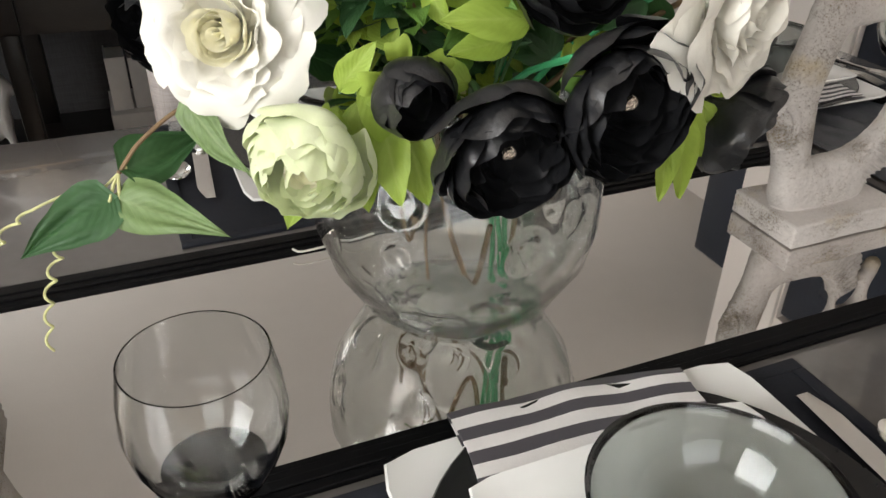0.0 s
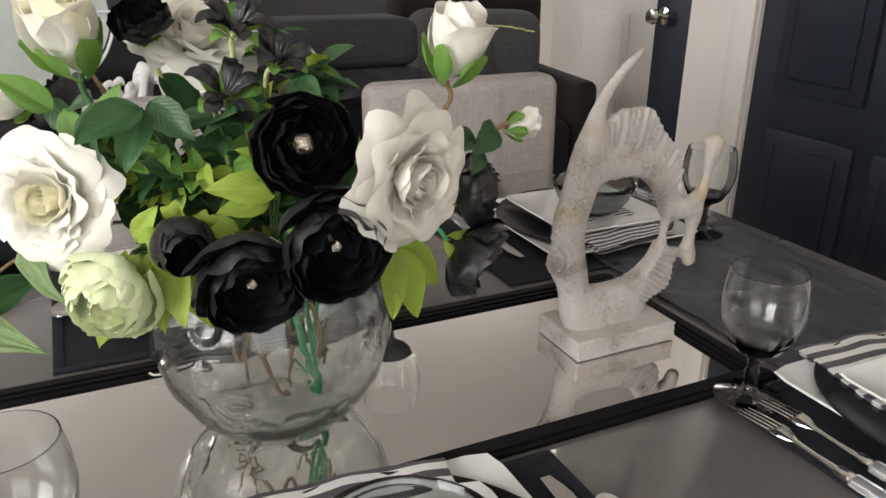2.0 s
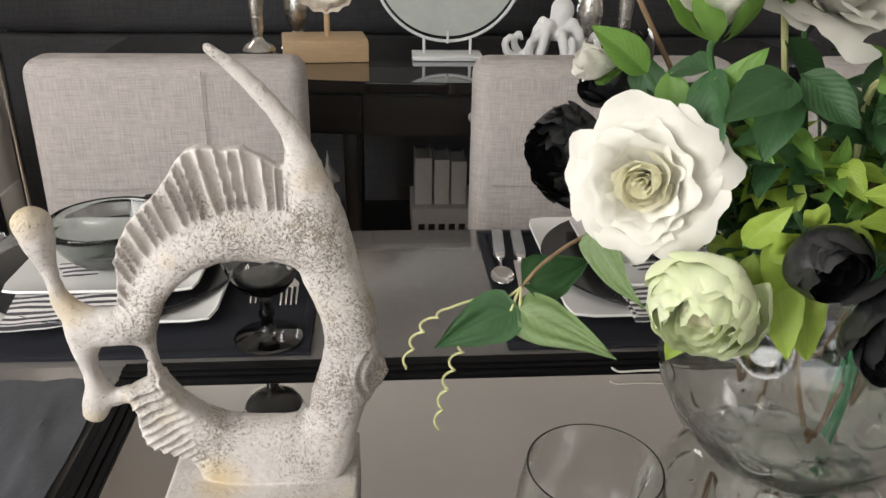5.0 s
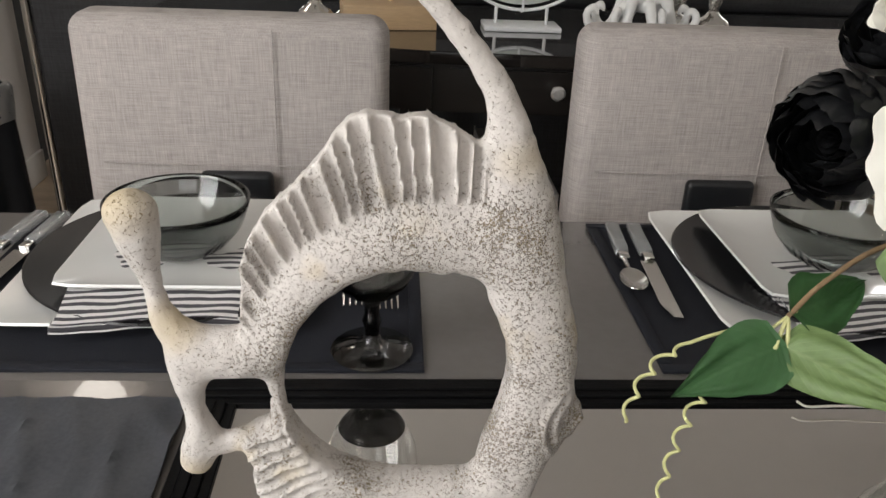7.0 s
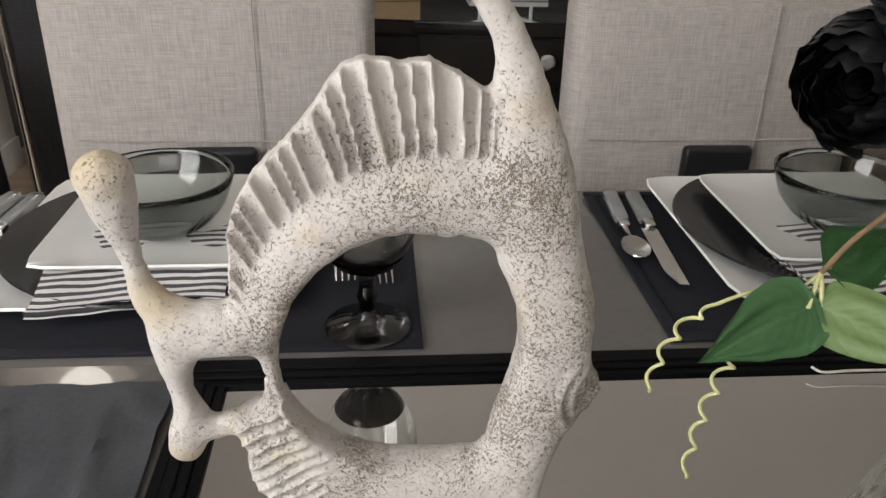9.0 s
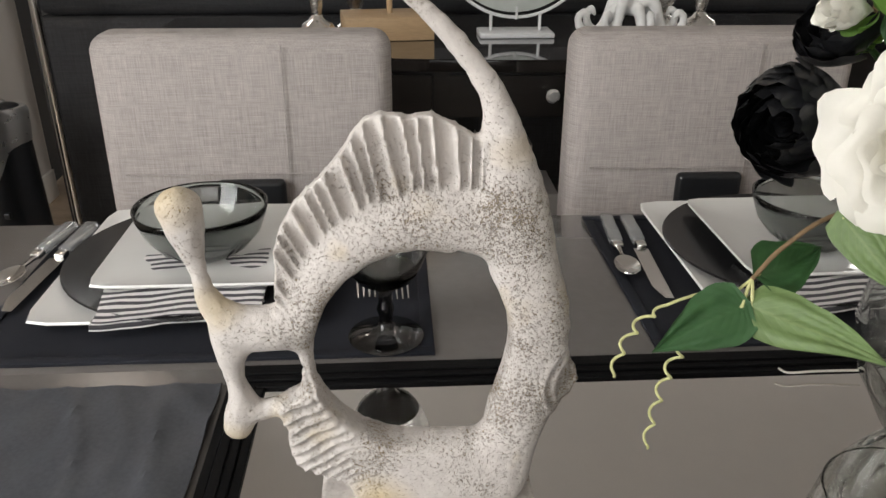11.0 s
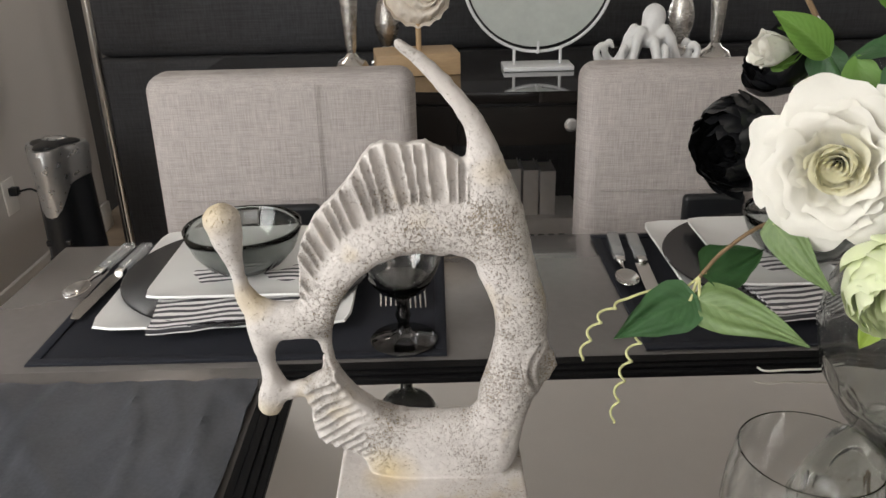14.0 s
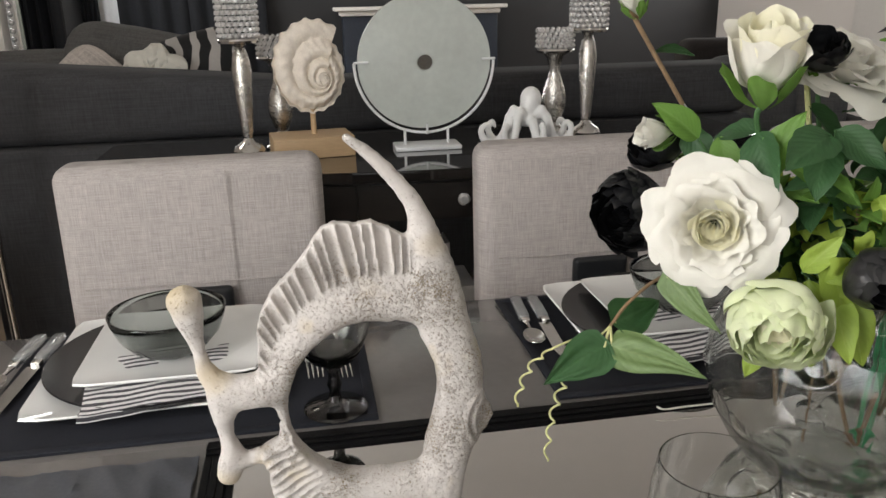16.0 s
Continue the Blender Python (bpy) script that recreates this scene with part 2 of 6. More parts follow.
def leaf_mat(name, colour, vein, rough=0.45):
    """Silk leaf with a pale midrib and slanting side veins printed along its length."""
    m = mat(name, colour, rough, var=0.3, scale=(14, 160), bump=0.0, island=0.7)
    n, l = m.node_tree.nodes, m.node_tree.links
    b = n["Principled BSDF"]
    uv, sp = n.new("ShaderNodeTexCoord"), n.new("ShaderNodeSeparateXYZ")
    l.new(uv.outputs["UV"], sp.inputs[0])

    def math_(op, a, c=None, v=None):
        q = n.new("ShaderNodeMath")
        q.operation = op
        l.new(a, q.inputs[0])
        if c is not None:
            l.new(c, q.inputs[1])
        elif v is not None:
            q.inputs[1].default_value = v
        return q.outputs[0]
    off = math_("ABSOLUTE", math_("SUBTRACT", sp.outputs[0], v=0.5))
    rib = n.new("ShaderNodeMapRange")
    rib.inputs["From Min"].default_value, rib.inputs["From Max"].default_value = 0.045, 0.015
    l.new(off, rib.inputs[0])
    slant = math_("SUBTRACT", math_("MULTIPLY", sp.outputs[1], v=9.0), math_("MULTIPLY", off, v=7.0))
    wave = math_("ABSOLUTE", math_("SUBTRACT", math_("FRACT", slant), v=0.5))
    side = n.new("ShaderNodeMapRange")
    side.inputs["From Min"].default_value, side.inputs["From Max"].default_value, side.inputs["To Max"].default_value = 0.09, 0.0, 0.5
    l.new(wave, side.inputs[0])
    fac = math_("MULTIPLY", math_("MAXIMUM", rib.outputs[0], side.outputs[0]), v=0.24)
    mx = n.new("ShaderNodeMix")
    mx.data_type = "RGBA"
    old = b.inputs["Base Color"].links[0].from_socket
    l.new(fac, mx.inputs["Factor"]), l.new(old, mx.inputs["A"])
    mx.inputs["B"].default_value = (*vein, 1)
    l.new(mx.outputs["Result"], b.inputs["Base Color"])
    bp = n.new("ShaderNodeBump")
    bp.inputs["Strength"].default_value, bp.inputs["Distance"].default_value = 0.25, 0.0012
    l.new(wave, bp.inputs["Height"]), l.new(bp.outputs[0], b.inputs["Normal"])
    return m


M_LEAF = leaf_mat("dark_green_leaf", (0.036, 0.095, 0.034), (0.085, 0.17, 0.075))
M_LEAFBRIGHT = leaf_mat("bright_green_leaf", (0.135, 0.265, 0.052), (0.26, 0.39, 0.14), 0.5)
M_VINELEAF = leaf_mat("olive_vine_leaf", (0.13, 0.20, 0.070), (0.24, 0.30, 0.14), 0.55)
M_LIME = leaf_mat("lime_leaf", (0.30, 0.42, 0.065), (0.55, 0.62, 0.18), 0.5)
let_through(M_LEAF, (0.05, 0.15, 0.025), 0.16)
let_through(M_LEAFBRIGHT, (0.20, 0.40, 0.05), 0.32)
let_through(M_LIME, (0.46, 0.60, 0.06), 0.32)
M_STEM = mat("green_wire_stem", (0.05, 0.32, 0.13), 0.5, var=0.2, scale=(30, 200), bump=0.1)
M_STALK = mat("dark_green_stalk", (0.05, 0.12, 0.04), 0.55, var=0.25, scale=(30, 200), bump=0.1)
M_TWIG = mat("brown_twig", (0.20, 0.13, 0.07), 0.7, var=0.3, scale=(30, 200), bump=0.3)
M_VINE = mat("pale_vine", (0.52, 0.52, 0.25), 0.6, var=0.15, scale=(30, 200), bump=0.2)
M_GEM = mat("rhinestone", (0.75, 0.6, 0.52), 0.12, metal=0.9, var=0.5, scale=(200, 700), bump=1.0, bump_scale=500)
M_NAPKIN = stripes("ticking_stripe_napkin", (0.06, 0.055, 0.065), (0.72, 0.70, 0.69), 0.0205, 0.5, 1)
M_NAPKINFINE = stripes("fine_stripe_napkin", (0.045, 0.042, 0.05), (0.72, 0.70, 0.69), 0.0105, 0.5, 1)


def stone_finish():
    """Chalk-white carved wood with ochre rubbed into the hollows and a fine pitted crackle."""
    m = mat("whitewashed_carving", (0.56, 0.525, 0.495), 0.85, var=0.10, scale=(12, 240), bump=0.0)
    n, l = m.node_tree.nodes, m.node_tree.links
    b = n["Principled BSDF"]
    co = n.new("ShaderNodeTexCoord")
    fine = n.new("ShaderNodeTexNoise")
    fine.inputs["Scale"].default_value, fine.inputs["Detail"].default_value, fine.inputs["Distortion"].default_value = 820, 5.0, 1.2
    zone = n.new("ShaderNodeTexNoise")
    zone.inputs["Scale"].default_value, zone.inputs["Detail"].default_value = 24, 4
    for t in (fine, zone):
        l.new(co.outputs["Object"], t.inputs["Vector"])
    z = n.new("ShaderNodeMapRange")
    z.inputs["From Min"].default_value, z.inputs["From Max"].default_value = 0.38, 0.72
    z.inputs["To Min"].default_value, z.inputs["To Max"].default_value = -0.085, 0.10
    l.new(zone.outputs["Fac"], z.inputs[0])
    a = n.new("ShaderNodeMath")
    # the crackle is thickest along the ring and the back, thin on fins and tail
    gap = n.new("ShaderNodeVectorMath")
    gap.operation = "DISTANCE"
    gap.inputs[1].default_value = (0.020, 0.0, 0.140)
    l.new(co.outputs["Object"], gap.inputs[0])
    ringz = n.new("ShaderNodeMapRange")
    ringz.inputs["From Min"].default_value, ringz.inputs["From Max"].default_value = 0.080, 0.120
    ringz.inputs["To Min"].default_value, ringz.inputs["To Max"].default_value = 0.034, -0.034
    l.new(gap.outputs["Value"], ringz.inputs[0])
    both = n.new("ShaderNodeMath")
    l.new(z.outputs[0], both.inputs[0]), l.new(ringz.outputs[0], both.inputs[1])
    l.new(fine.outputs["Fac"], a.inputs[0]), l.new(both.outputs[0], a.inputs[1])
    pit = n.new("ShaderNodeMapRange")
    pit.inputs["From Min"].default_value, pit.inputs["From Max"].default_value = 0.555, 0.675
    l.new(a.outputs[0], pit.inputs[0])
    mx = n.new("ShaderNodeMix")
    mx.data_type = "RGBA"
    old = b.inputs["Base Color"].links[0].from_socket
    l.new(pit.outputs[0], mx.inputs["Factor"]), l.new(old, mx.inputs["A"])
    mx.inputs["B"].default_value = (0.26, 0.20, 0.125, 1)
    big = n.new("ShaderNodeTexNoise")
    big.inputs["Scale"].default_value, big.inputs["Detail"].default_value = 15, 5
    l.new(co.outputs["Object"], big.inputs["Vector"])
    br = n.new("ShaderNodeMapRange")
    br.inputs["From Min"].default_value, br.inputs["From Max"].default_value = 0.60, 0.70
    br.inputs["To Max"].default_value = 0.55
    l.new(big.outputs["Fac"], br.inputs[0])
    m2 = n.new("ShaderNodeMix")
    m2.data_type = "RGBA"
    l.new(br.outputs[0], m2.inputs["Factor"]), l.new(mx.outputs["Result"], m2.inputs["A"])
    m2.inputs["B"].default_value = (0.47, 0.36, 0.16, 1)
    last = m2.outputs["Result"]
    # ochre rubbed over the knobs, the tail's root and the foot
    for at, size in (((-0.139, 0.0, 0.236), 0.020), ((-0.030, -0.014, 0.030), 0.026), ((-0.119, 0.0, 0.078), 0.018), ((-0.122, 0.0, 0.172), 0.020), ((-0.088, 0.0, 0.094), 0.013), ((0.045, 0.0, 0.262), 0.016)):
        mp = n.new("ShaderNodeVectorMath")
        mp.operation = "DISTANCE"
        mp.inputs[1].default_value = at
        l.new(co.outputs["Object"], mp.inputs[0])
        ra = n.new("ShaderNodeMapRange")
        ra.inputs["From Min"].default_value, ra.inputs["From Max"].default_value = size, 0.0
        ra.inputs["To Max"].default_value = 1.55
        l.new(mp.outputs["Value"], ra.inputs[0])
        mu = n.new("ShaderNodeMath")
        mu.operation = "MULTIPLY"
        l.new(ra.outputs[0], mu.inputs[0]), l.new(zone.outputs["Fac"], mu.inputs[1])
        mo = n.new("ShaderNodeMix")
        mo.data_type = "RGBA"
        l.new(mu.outputs[0], mo.inputs["Factor"]), l.new(last, mo.inputs["A"])
        mo.inputs["B"].default_value = (0.50, 0.37, 0.14, 1)
        last = mo.outputs["Result"]
    l.new(last, b.inputs["Base Color"])
    bp = n.new("ShaderNodeBump")
    bp.invert = True
    bp.inputs["Strength"].default_value, bp.inputs["Distance"].default_value = 0.9, 0.0018
    # brushed chalk under the pits
    chalk = n.new("ShaderNodeTexNoise")
    chalk.inputs["Scale"].default_value, chalk.inputs["Detail"].default_value = 260, 6
    bq = n.new("ShaderNodeBump")
    bq.inputs["Strength"].default_value, bq.inputs["Distance"].default_value = 0.45, 0.0016
    l.new(co.outputs["Object"], chalk.inputs["Vector"]), l.new(chalk.outputs["Fac"], bq.inputs["Height"]), l.new(bq.outputs[0], bp.inputs["Normal"])
    l.new(pit.outputs[0], bp.inputs["Height"]), l.new(bp.outputs[0], b.inputs["Normal"])
    return m


M_CARVED = stone_finish()

# ---- building helpers ----


def mesh_of(bm, name, smooth=35):
    me = bpy.data.meshes.new(name)
    bmesh.ops.recalc_face_normals(bm, faces=bm.faces)
    bm.to_mesh(me)
    bm.free()
    if smooth:
        me.polygons.foreach_set("use_smooth", [True] * len(me.polygons))
        me.set_sharp_from_angle(angle=radians(smooth))
    return me


def thing(name, m, label, category, group="", kind=""):
    ob = new(name)
    ob.matrix_world = m
    ob.empty_display_size = 0.05
    return tagged(ob, label, category, group, kind)


def part(name, bm, material, parent=None, label="", m=None, smooth=35):
    me = bm if isinstance(bm, bpy.types.Mesh) else mesh_of(bm, name, smooth)
    if material and not me.materials:
        me.materials.append(material)
    ob = new(name, me)
    ob.parent = parent
    if m is not None:
        ob.matrix_basis = m
    return tagged(ob, label)


def solid(name, bm, material, label, category, kind="", m=None, smooth=35, group=""):
    ob = part(name, bm, material, None, "", m, smooth)
    return tagged(ob, label, category, group, kind)


def rbox(x0, x1, y0, y1, z0, z1, r=0.004, seg=2, bm=None):
    own = bmesh.new()
    bmesh.ops.create_cube(own, size=1)
    for v in own.verts:
        v.co = Vector(((x0 + x1) / 2 + v.co.x * (x1 - x0), (y0 + y1) / 2 + v.co.y * (y1 - y0), (z0 + z1) / 2 + v.co.z * (z1 - z0)))
    if r:
        bmesh.ops.bevel(own, geom=list(own.edges), offset=r, segments=seg, affect="EDGES", profile=0.5)
    return join(bm, own)


def join(bm, other):
    if bm is None:
        return other
    me = bpy.data.meshes.new("tmp")
    other.to_mesh(me)
    other.free()
    bm.from_mesh(me)
    bpy.data.meshes.remove(me)
    return bm


def lathe(profile, seg=40, bm=None, ripple=None):
    own = bmesh.new()
    rings = []
    for k, (r, z) in enumerate(profile):
        if r < 1e-6:
            rings.append([own.verts.new((0, 0, z))])
            continue
        ring = []
        for i in range(seg):
            a = 2 * math.pi * i / seg
            q = r + (ripple(a, z, k) if ripple else 0)
            ring.append(own.verts.new((q * math.cos(a), q * math.sin(a), z)))
        rings.append(ring)
    for a, b in zip(rings, rings[1:]):
        for i in range(seg):
            j = (i + 1) % seg
            f = [a[i % len(a)], a[j % len(a)], b[j % len(b)], b[i % len(b)]]
            f = list(dict.fromkeys(f))
            if len(f) > 2:
                own.faces.new(f)
    return join(bm, own)


def tube(pts, radii, seg=8, bm=None, cap=True):
    own = bmesh.new()
    pts = [Vector(p) for p in pts]
    radii = radii if isinstance(radii, (list, tuple)) else [radii] * len(pts)
    up = Vector((0.3, 0.2, 0.93)).normalized()
    rings = []
    for i, p in enumerate(pts):
        d = (pts[min(i + 1, len(pts) - 1)] - pts[max(i - 1, 0)]).normalized()
        side = d.cross(up)
        if side.length < 1e-4:
            side = d.cross(Vector((1, 0, 0)))
        side.normalize()
        other = d.cross(side).normalized()
        up = other if abs(other.dot(up)) > 0.1 else up
        up = side.cross(d).normalized()
        rings.append([own.verts.new(p + radii[i] * (math.cos(a) * side + math.sin(a) * up)) for a in (2 * math.pi * k / seg for k in range(seg))])
    for a, b in zip(rings, rings[1:]):
        for k in range(seg):
            own.faces.new((a[k], a[(k + 1) % seg], b[(k + 1) % seg], b[k]))
    if cap:
        own.faces.new(rings[0][::-1])
        own.faces.new(rings[-1])
    return join(bm, own)


def curve_pts(ctrl, n=24):
    """A smooth way through a few control points."""
    c = [Vector(p) for p in ctrl]
    c = [c[0] * 2 - c[1]] + c + [c[-1] * 2 - c[-2]]
    out = []
    segs = len(c) - 3
    for i in range(n + 1):
        t = i / n * segs
        k = min(int(t), segs - 1)
        u = t - k
        a, b, d, e = c[k:k + 4]
        out.append(0.5 * ((2 * b) + (d - a) * u + (2 * a - 5 * b + 4 * d - e) * u * u + (3 * b - a - 3 * d + e) * u ** 3))
    return out


def surf(f, nu, nv, bm=None, close=False, uv=None):
    own = bmesh.new()
    g = [[own.verts.new(f(i / (nu if close else nu - 1), j / (nv - 1))) for j in range(nv)] for i in range(nu)]
    lay = own.loops.layers.uv.new("UVMap") if uv else None
    for i in range(nu if close else nu - 1):
        for j in range(nv - 1):
            k = (i + 1) % nu
            fc = own.faces.new((g[i][j], g[k][j], g[k][j + 1], g[i][j + 1]))
            if uv:
                for lp, (a, b) in zip(fc.loops, ((i, j), (i + 1, j), (i + 1, j + 1), (i, j + 1))):
                    lp[lay].uv = uv(a / (nu - 1), b / (nv - 1))
    return join(bm, own)


def thicken(bm, t):
    bmesh.ops.recalc_face_normals(bm, faces=bm.faces)
    bmesh.ops.solidify(bm, geom=list(bm.faces), thickness=t)
    return bm


def implicit_mesh(name, f, lo, hi, step):
    """A closed skin (surface nets) round the places where f(x, y, z) is below zero."""
    ax = [np.arange(a, b + step, step) for a, b in zip(lo, hi)]
    X, Y, Z = np.meshgrid(*ax, indexing="ij")
    v = f(X, Y, Z)
    s = v < 0
    nx, ny, nz = v.shape
    corners = [(i, j, k) for i in (0, 1) for j in (0, 1) for k in (0, 1)]
    cut = lambda a, o: a[o[0]:nx - 1 + o[0], o[1]:ny - 1 + o[1], o[2]:nz - 1 + o[2]]
    cnt = sum(cut(s, o).astype(int) for o in corners)
    act = (cnt > 0) & (cnt < 8)
    acc, num = np.zeros((nx - 1, ny - 1, nz - 1, 3)), np.zeros((nx - 1, ny - 1, nz - 1))
    for a in corners:
        for d in range(3):
            if a[d]:
                continue
            b = tuple(c + (i == d) for i, c in enumerate(a))
            va, vb = cut(v, a), cut(v, b)
            x = (va < 0) != (vb < 0)
            t = np.where(x, va / np.where(va == vb, 1, va - vb), 0)
            for i in range(3):
                acc[..., i] += np.where(x, a[i] + (t if i == d else 0), 0)
            num += x
    idx = -np.ones(act.shape, int)
    idx[act] = np.arange(act.sum())
    w = np.argwhere(act)
    pos = (w + acc[act] / num[act][:, None]) * step + np.array(lo)
    faces = []
    for d in range(3):
        e, g = (d + 1) % 3, (d + 2) % 3
        n = [nx, ny, nz]
        sl = lambda o: tuple(slice(1, n[i] - 1) if i != d else slice(o, n[i] - 1 + o) for i in range(3))
        x = s[sl(0)] != s[sl(1)]
        at = np.argwhere(x)
        at = at + np.array([0 if i == d else 1 for i in range(3)])
        inside = s[at[:, 0], at[:, 1], at[:, 2]]
        ids = []
        for de, dg in ((0, 0), (-1, 0), (-1, -1), (0, -1)):
            q = at.copy()
            q[:, e] += de
            q[:, g] += dg
            ids.append(idx[q[:, 0], q[:, 1], q[:, 2]])
        qd = np.stack(ids, 1)
        qd[~inside] = qd[~inside][:, ::-1]
        faces.append(qd)
    faces = np.concatenate(faces)
    me = bpy.data.meshes.new(name)
    me.from_pydata(pos.tolist(), [], faces.tolist())
    me.polygons.foreach_set("use_smooth", [True] * len(me.polygons))
    me.update()
    return me


def smin(a, b, k):
    h = np.clip(0.5 + 0.5 * (b - a) / k, 0, 1)
    return b * (1 - h) + a * h - k * h * (1 - h)


def cone_field(X, Y, Z, a, b, ra, rb, flat=1.0):
    """Distance to a rod from a to b whose radius goes from ra to rb; flat > 1 thins it across y."""
    a, b = np.array(a, float), np.array(b, float)
    d = b - a
    px, py, pz = X - a[0], (Y - a[1]), Z - a[2]
    t = np.clip((px * d[0] + py * d[1] + pz * d[2]) / (d @ d), 0, 1)
    return np.sqrt((px - t * d[0]) ** 2 + ((py - t * d[1]) * flat) ** 2 + (pz - t * d[2]) ** 2) - (ra + t * (rb - ra))


def chain_field(X, Y, Z, rods, flat, k):
    out = None
    rods = [((v[0], v[1]), v[2]) for v in curve_pts([(p[0], p[1], r) for p, r in rods], 3 * (len(rods) - 1))]
    for (a, ra), (b, rb) in zip(rods, rods[1:]):
        q = cone_field(X, Y, Z, (a[0], 0, a[1]), (b[0], 0, b[1]), ra, rb, flat)
        out = q if out is None else smin(out, q, k)
    return out

# ---- the room ----
ZT = 0.76          # table top


def wall(name, bm, material, label):
    return solid(name, bm, material, label, "wall", "structure", smooth=0)


solid("floor", rbox(-2.0, 3.0, -2.8, 5.5, -0.1, 0, 0), M_FLOOR, "light brown wood floor of the dining and living room", "floor", "structure", smooth=0)
solid("ceiling", rbox(-2.0, 3.0, -2.8, 5.5, 2.45, 2.55, 0), M_CEIL, "off-white painted ceiling", "ceiling", "structure", smooth=0)
# left wall with a side window opening towards the near end
b = rbox(-1.87, -1.75, -1.5, -0.3, 0, 0.85, 0)
rbox(-1.87, -1.75, -1.5, -0.3, 2.15, 2.45, 0, bm=b)
rbox(-1.87, -1.75, -2.8, -1.5, 0, 2.45, 0, bm=b)
rbox(-1.87, -1.75, -0.3, 2.6, 0, 2.45, 0, bm=b)
wall("wall_west", b, M_WALL, "warm grey painted wall beside the dining table")
b = rbox(-1.93, -1.81, 2.61, 3.2, 0, 2.45, 0)
rbox(-1.93, -1.81, 4.7, 5.5, 0, 2.45, 0, bm=b)
rbox(-1.93, -1.81, 3.2, 4.7, 0, 0.75, 0, bm=b)
rbox(-1.93, -1.81, 3.2, 4.7, 2.25, 2.45, 0, bm=b)
wall("wall_west_living", b, M_DARKWALL, "dark charcoal living room wall")
# near wall with the large window
b = rbox(-1.8, -1.70, -2.8, -2.65, 0, 2.45, 0)
rbox(0.0, 3.0, -2.8, -2.65, 0, 2.45, 0, bm=b)
rbox(-1.70, 0.0, -2.8, -2.65, 0, 0.8, 0, bm=b)
rbox(-1.70, 0.0, -2.8, -2.65, 2.3, 2.45, 0, bm=b)
wall("wall_south", b, M_WALL, "warm grey painted wall with a wide window")
# right wall with the two doors
b = rbox(1.85, 1.97, -2.65, 0.265, 0, 2.45, 0)
rbox(1.85, 1.97, 0.265, 1.135, 2.05, 2.45, 0, bm=b)
rbox(1.85, 1.97, 1.135, 1.435, 0, 2.45, 0, bm=b)
# this wall and the hall's carry the paint with the light in it
wall("wall_east", b, M_WALL_LIT, "warm off-white wall between the doors, lightened as if strongly lit")
wall("wall_east_hall", rbox(2.75, 2.87, 1.72, 5.4, 0, 2.45, 0), M_WALL_LIT, "off-white hallway wall, lightened as if strongly lit")
# far wall with a window left
b = rbox(-1.8, -1.75, 5.2, 5.35, 0, 2.45, 0)
rbox(-0.95, 3.0, 5.2, 5.35, 0, 2.45, 0, bm=b)
rbox(-1.75, -0.95, 5.2, 5.35, 0, 0.6, 0, bm=b)
rbox(-1.75, -0.95, 5.2, 5.35, 2.2, 2.45, 0, bm=b)
wall("wall_north", b, M_DARKWALL, "dark charcoal far wall of the living room")
solid("baseboard", rbox(-1.75, -1.735, -0.3, 2.59, 0, 0.11, 0.003), M_TRIM, "white painted baseboard along the wall", "baseboard", "structure")

# ---- doors on the right ----


def panel_door(name, m, w, h, material, label, panels, knob=True):
    d = thing(name, m, label, "door", kind="structure")
    part("door_leaf", rbox(0, 0.04, 0, w, 0, h, 0.003), material, d)
    for y0, y1, z0, z1 in panels:
        fr = rbox(-0.012, 0.0, y0, y1, z0, z1, 0.006)
        part("panel", fr, material, d)
        part("panel_field", rbox(-0.018, -0.011, y0 + 0.045, y1 - 0.045, z0 + 0.045, z1 - 0.045, 0.006), material, d)
    if knob:
        kb = lathe([(0, 0), (0.03, 0.0), (0.03, 0.006), (0.011, 0.01), (0.011, 0.035), (0.024, 0.042), (0.029, 0.055), (0.024, 0.068), (0, 0.072)], 24)
        part("knob", kb, M_STEEL, d, "brushed steel door knob", pose(-0.001, w - 0.05, 0.975, 0, -90, 0))
    return d


panel_door("door_1", pose(1.86, 0.27, 0), 0.86, 2.03, M_DOOR, "closed black painted panel door",
           [(0.09, 0.4, 0.80, 1.9), (0.46, 0.77, 0.80, 1.9), (0.09, 0.4, 0.14, 0.69), (0.46, 0.77, 0.14, 0.69)], knob=False)
solid("door_casing", rbox(1.832, 1.8495, 1.14, 1.23, 0, 2.1, 0.004), M_TRIM, "white painted door casing", "trim", "structure")
panel_door("door_2", pose(1.86, 1.437, 0, 0, 0, 0), 0.185, 2.03, M_DOOR, "black painted door standing open at the hallway", [], knob=True)
panel_door("door_3", pose(2.70, 2.72, 0, 0, 0, 0), 0.86, 2.03, M_TRIM, "white painted hallway panel door",
           [(0.1, 0.56, 1.0, 1.9), (0.1, 0.56, 0.16, 0.86)], knob=False)
hb = rbox(2.69, 2.749, 2.60, 2.715, 0, 2.1, 0.004)
solid("hall_casing", hb, M_TRIM, "white painted casing beside the hallway door", "trim", "structure")

# ---- windows ----


